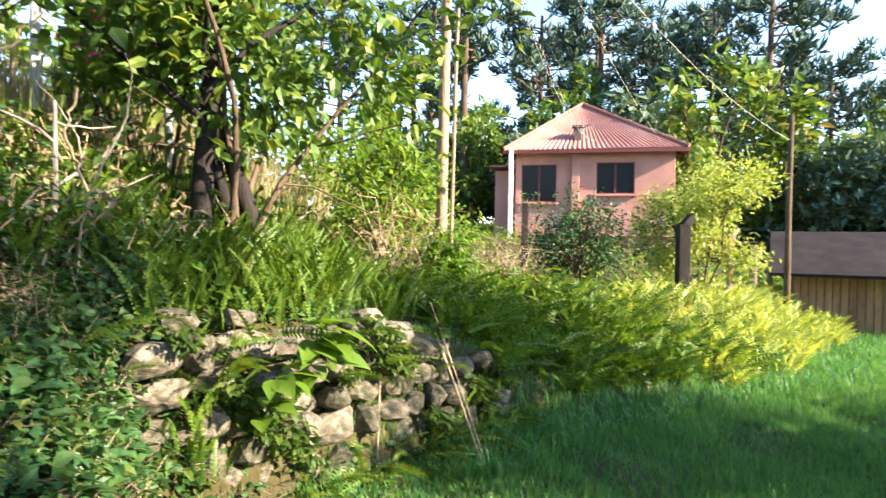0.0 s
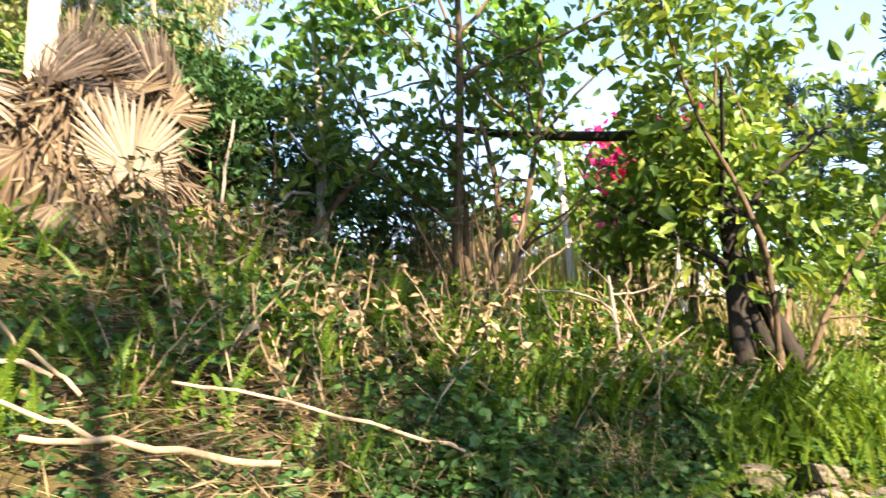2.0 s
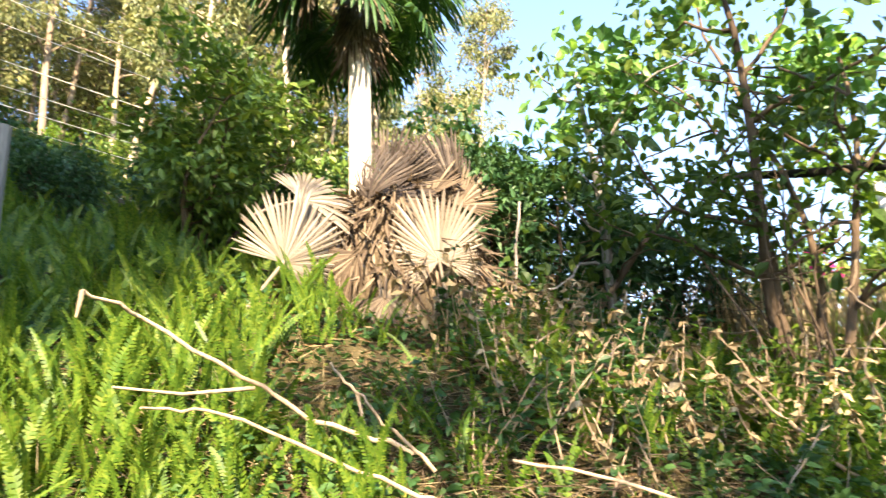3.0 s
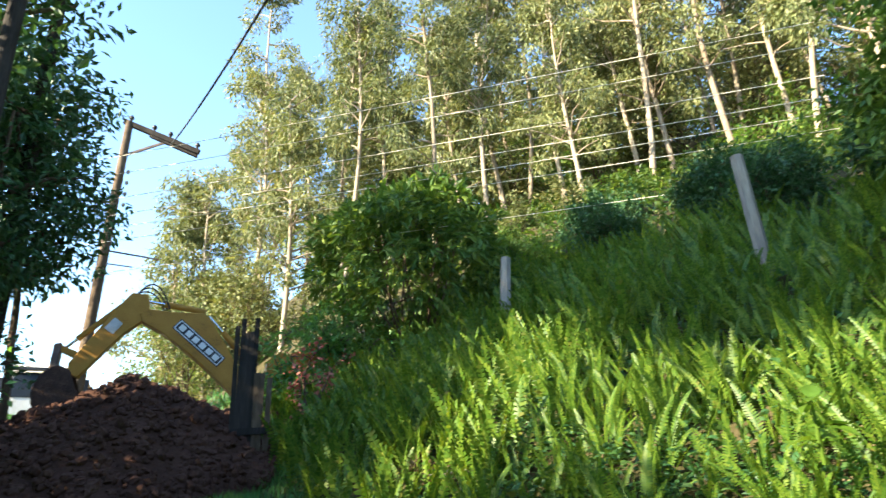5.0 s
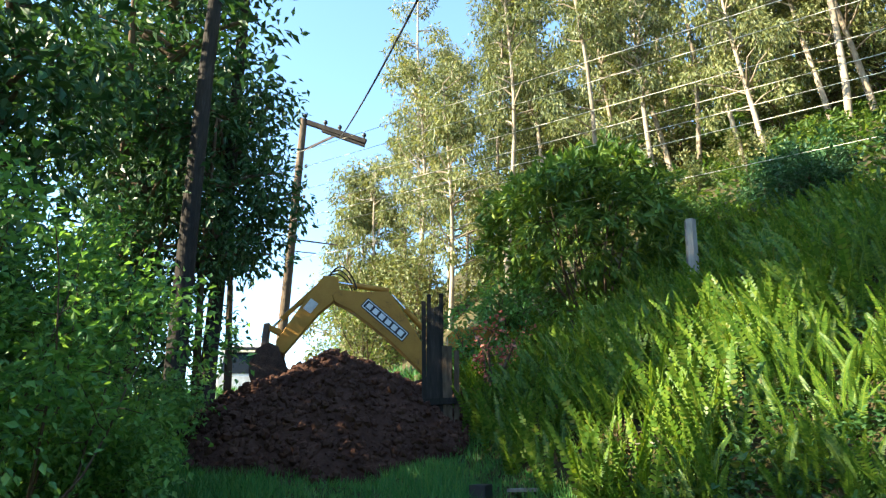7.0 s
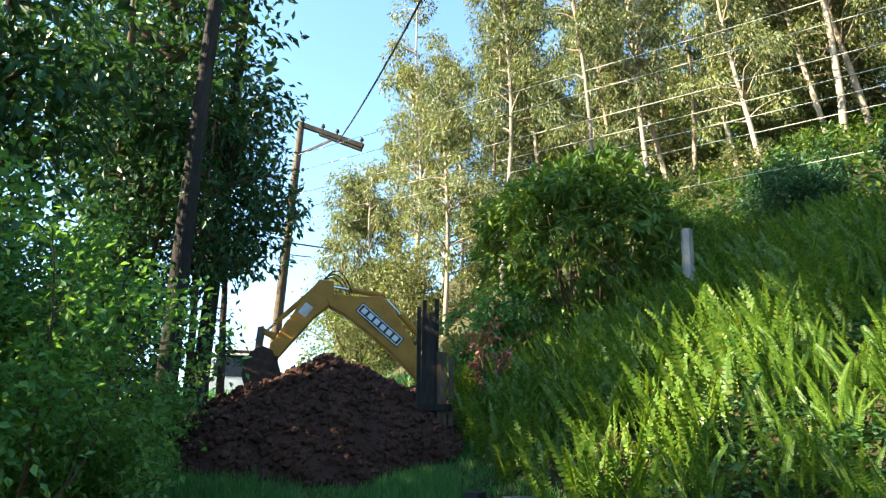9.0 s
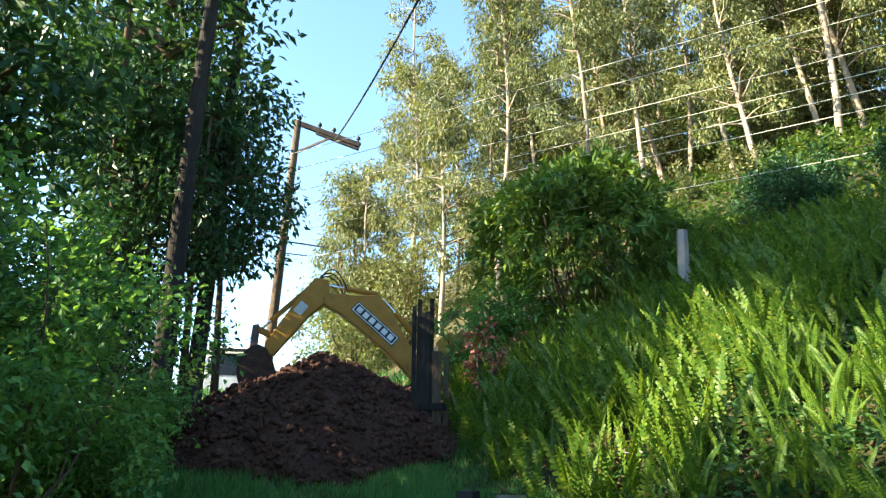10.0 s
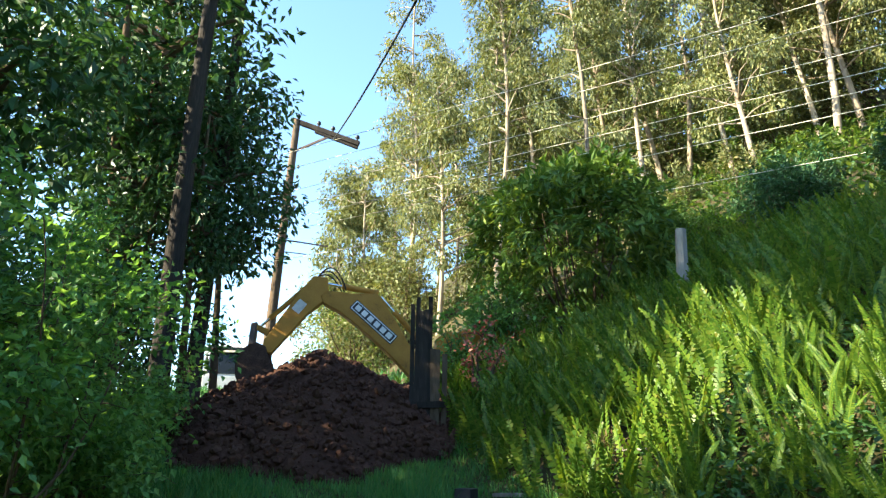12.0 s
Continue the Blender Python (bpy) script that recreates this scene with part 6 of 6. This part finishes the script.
p, dd = cluster(cr, np.array([0, 0, 0.12]), (0.16, 0.16, 0.16), 260)
leaves(cl, p, dd + cr.normal(size=dd.shape) * 0.5, cr.uniform(0.05, 0.12, 260), 0.015, cr)
o = part("dry_tussock", cl, DRYLEAF, None, "brown dry grass tussock among the ferns")
o.matrix_basis = pose(*spot(-6.2, 1.85))
tagged(o, "", "tussock")

for s, d, tall_, w, m, lab in ((11.3, 0.7, 1.4, 0.2, DARKWOOD, "thick dark wooden fence post with a forked top"), (13.85, 0.0, 1.4, 0.12, POLEWOOD, "brown wooden yard fence post with a bent top"), (16.0, -0.45, 1.25, 0.11, POLEWOOD, "brown wooden yard fence post"), (18.2, -0.85, 1.2, 0.11, POLEWOOD, "brown wooden yard fence post"), (10.3, 3.2, 1.5, 0.1, DARKWOOD, "thin dark wooden yard post")):
    root = thing("yard_fence_post", spot(s, d), lab, "fence post", "yard fence posts")
    part("shaft", box(Buf(), (0, 0, tall_ / 2 - 0.1), (w, w, tall_ + 0.2)), m, root)
    if w > 0.115:
        part("bent_top", beam(Buf(), (0, 0, tall_ - 0.03), (0.16, 0.05, tall_ + 0.13), w * 0.7, w * 0.6), m, root)
for z in (0.35, 0.7, 1.05, 1.3):
    pts = [np.array(spot(s, d, z)) for s, d in ((11.3, 0.7), (13.85, 0.0), (16.0, -0.45), (18.2, -0.85))]
    for a, b in zip(pts, pts[1:]):
        wire("fence_wire", a, b, 0.03, 0.004, STEEL, "thin wire of the yard fence", "yard fence wires")
root = thing("light_pole", (7.75, 13.95, float(ground_at(7.75, 13.95)[0])), "slim weathered light pole beside the shed", "pole")
part("shaft", tube(Buf(), [(0, 0, -0.3), (0, 0.01, 2.4), (0.02, 0, 4.5)], [0.075, 0.065, 0.055], 9), BARK, root, "", True)

root = thing("wooden_pole", (0.03, 8.05, float(ground_at(0.03, 8.05)[0])), "wooden power pole with a pipe beside it", "utility pole")
part("shaft", tube(Buf(), [(0, 0, -0.3), (0.02, 0, 3), (0.1, 0, 7.5)], [0.08, 0.072, 0.06], 10), POLEWOOD, root, "", True)
part("pipe", tube(Buf(), [(0.13, -0.02, -0.1), (0.17, -0.02, 3), (0.25, -0.02, 6.5)], 0.022, 8), POLEWOOD, root, "rusty conduit pipe", True)
for k, (b, dr) in enumerate((((5.0, 22.6, 5.6), 0.5), ((5.3, 22.4, 5.4), 1.1), ((7.75, 13.95, 4.1), 0.6), ((9.5, 26, 5.2), 0.5))):
    wire("service_wire", (0.1, 8.05, 7.4 + 0.25 * k), b, dr, 0.0045, WIRE, "sagging service wire from the wooden pole", "service wires")


def lorry():
    p = spot(-30.5, -2.6)
    root = thing("lorry", p, "white lorry cab with a yellow tipper body", "lorry", "", 62)
    def shell(name, outline, width, mat, label="", parent=root):
        bm = bmesh.new()
        lo = [bm.verts.new((x, -width / 2, z)) for x, z in outline]
        hi = [bm.verts.new((x, width / 2, z)) for x, z in outline]
        n = len(outline)
        bm.faces.new(lo)
        bm.faces.new(hi[::-1])
        for i in range(n):
            bm.faces.new((lo[i], hi[i], hi[(i + 1) % n], lo[(i + 1) % n]))
        bmesh.ops.recalc_face_normals(bm, faces=bm.faces)
        bmesh.ops.bevel(bm, geom=bm.edges[:], offset=0.05, segments=2, affect="EDGES")
        return part(name, bm, mat, parent, label)
    cab = shell("cab", [(0, 0.6), (1.9, 0.6), (1.95, 1.7), (1.75, 2.75), (1.5, 3.0), (0, 3.05)], 2.4, WHITEPAINT, "white cab")
    part("windscreen", Buf().add([(1.965, -1.05, 1.75), (1.965, 1.05, 1.75), (1.79, 1.0, 2.65), (1.79, -1.0, 2.65)], [[0, 1, 2, 3]]), GLASS, cab, "dark windscreen")
    part("visor", box(Buf(), (1.95, 0, 2.78), (0.3, 2.2, 0.1)), BLACK, cab)
    part("bumper", box(Buf(), (1.95, 0, 0.75), (0.25, 2.4, 0.4)), BLACK, root)
    for y in (-1.35, 1.35):
        part("mirror", box(Buf(), (1.8, y, 2.2), (0.1, 0.2, 0.5)), BLACK, cab)
    part("tipper", box(Buf(), (-2.6, 0, 1.9), (4.6, 2.5, 1.6)), YELLOW, root, "yellow tipper body")
    for x in (1.1, -2.2, -3.6):
        for y in (-1.0, 1.0):
            part("wheel", tube(Buf(), [(x, y - 0.15, 0.5), (x, y + 0.15, 0.5)], 0.5, 16), RUBBER, root)


lorry()


# ---- slim trees, ferns and straw among the weeds of the bank ----
tr = np.random.default_rng(55)


def slim_tree(s, d, tall, lean, r, label, mat, boughs, count):
    root = thing("slim_tree", spot(s, d), label, "tree", "slim trees on the bank")
    axis = limb(tr, (0, 0, -0.2), (lean[0], lean[1], 1), tall, 0.05, 9)
    part("trunk", tube(Buf(), axis, np.linspace(r, r * 0.4, 10), 8), mat, root, "", True)
    tips = [axis[-1]]
    for k in range(boughs):
        a = tr.uniform(0, 6.283)
        b = limb(tr, axis[3 + k % 6], (math.cos(a), math.sin(a), 0.7), tr.uniform(0.7, 1.5), 0.2, 8)
        part("bough", tube(Buf(), b, np.linspace(r * 0.4, r * 0.12, 9), 6), mat, root, "", True)
        tips += [b[-1], b[-3], b[-5]]
    tips = np.array(tips)
    c = tips[tr.integers(0, len(tips), count)] + tr.normal(size=(count, 3)) * 0.2
    ln = tr.uniform(0.08, 0.15, count)
    part("foliage", leaves(Buf(), c, tr.normal(size=(count, 3)) * 0.6 + np.array([0, 0, -0.5]), ln, ln * 0.6, tr, 0.2, True), SHRUB, root)


slim_tree(1.68, 4.9, 3.6, (0.04, 0.05), 0.055, "slim grey-brown tree with broad hanging leaves", BARK, 8, 420)
slim_tree(1.62, 4.36, 3.0, (0.24, 0.27), 0.04, "leaning dark tree with crooked bare boughs", BARK, 11, 160)
slim_tree(0.6, 5.7, 3.2, (0.09, 0.1), 0.05, "slim pale-stemmed tree beside the hedge", GREYWOOD, 7, 380)
slim_tree(2.3, 3.6, 1.3, (-0.25, 0.3), 0.028, "crooked leafless dry sapling above the stone wall", GREYWOOD, 7, 8)

s, d = scatter(190, 0.9, 4.3, 3.4, 5.0)
fern_mass("fern_tuft", s, d, (0.3, 0.6), "dark upright sword ferns under the slim trees", 18, None, (0.03, -0.03), 5, 0.45)
s, d = scatter(34, -1.6, 0.4, 2.9, 4.6)
fern_mass("fern_tuft", s, d, (0.22, 0.45), "small sword ferns among straw on the bank", 18, None, (0.03, -0.03), 5, 0.4)
s, d = scatter(2600, -1.6, 1.7, 2.1, 3.9)
heap = np.exp(-((s + 0.1) ** 2 + (d - 2.95) ** 2) / 0.35)
b = on_ground(s, d) + np.column_stack([np.zeros(len(s)), np.zeros(len(s)), tr.uniform(0.02, 0.1, len(s)) + heap * tr.uniform(0, 0.16, len(s))])
tagged(part("straw", leaves(Buf(), b, np.column_stack([tr.normal(size=(len(s), 2)), tr.normal(size=len(s)) * 0.3]), tr.uniform(0.08, 0.26, len(s)), 0.011, tr, 0.35), THATCH), "brown matted straw and dead fern on the bank", "straw", "", "stuff")

s, d = scatter(5200, -5.6, -2.2, 0.7, 2.6)
keep = d > foot_at(s)
b = on_ground(s[keep], d[keep]) + np.column_stack([np.zeros((keep.sum(), 2)), tr.uniform(0.03, 0.2, keep.sum())])
n = len(b)
ln = tr.uniform(0.03, 0.075, n)
tagged(part("low_herbs", leaves(Buf(), b, np.column_stack([tr.normal(size=(n, 2)), tr.uniform(-0.2, 0.9, n)]), ln, ln * 0.55, tr, 0.2, True), COVER), "low green herbs between the ferns of the bank", "herbs", "", "stuff")
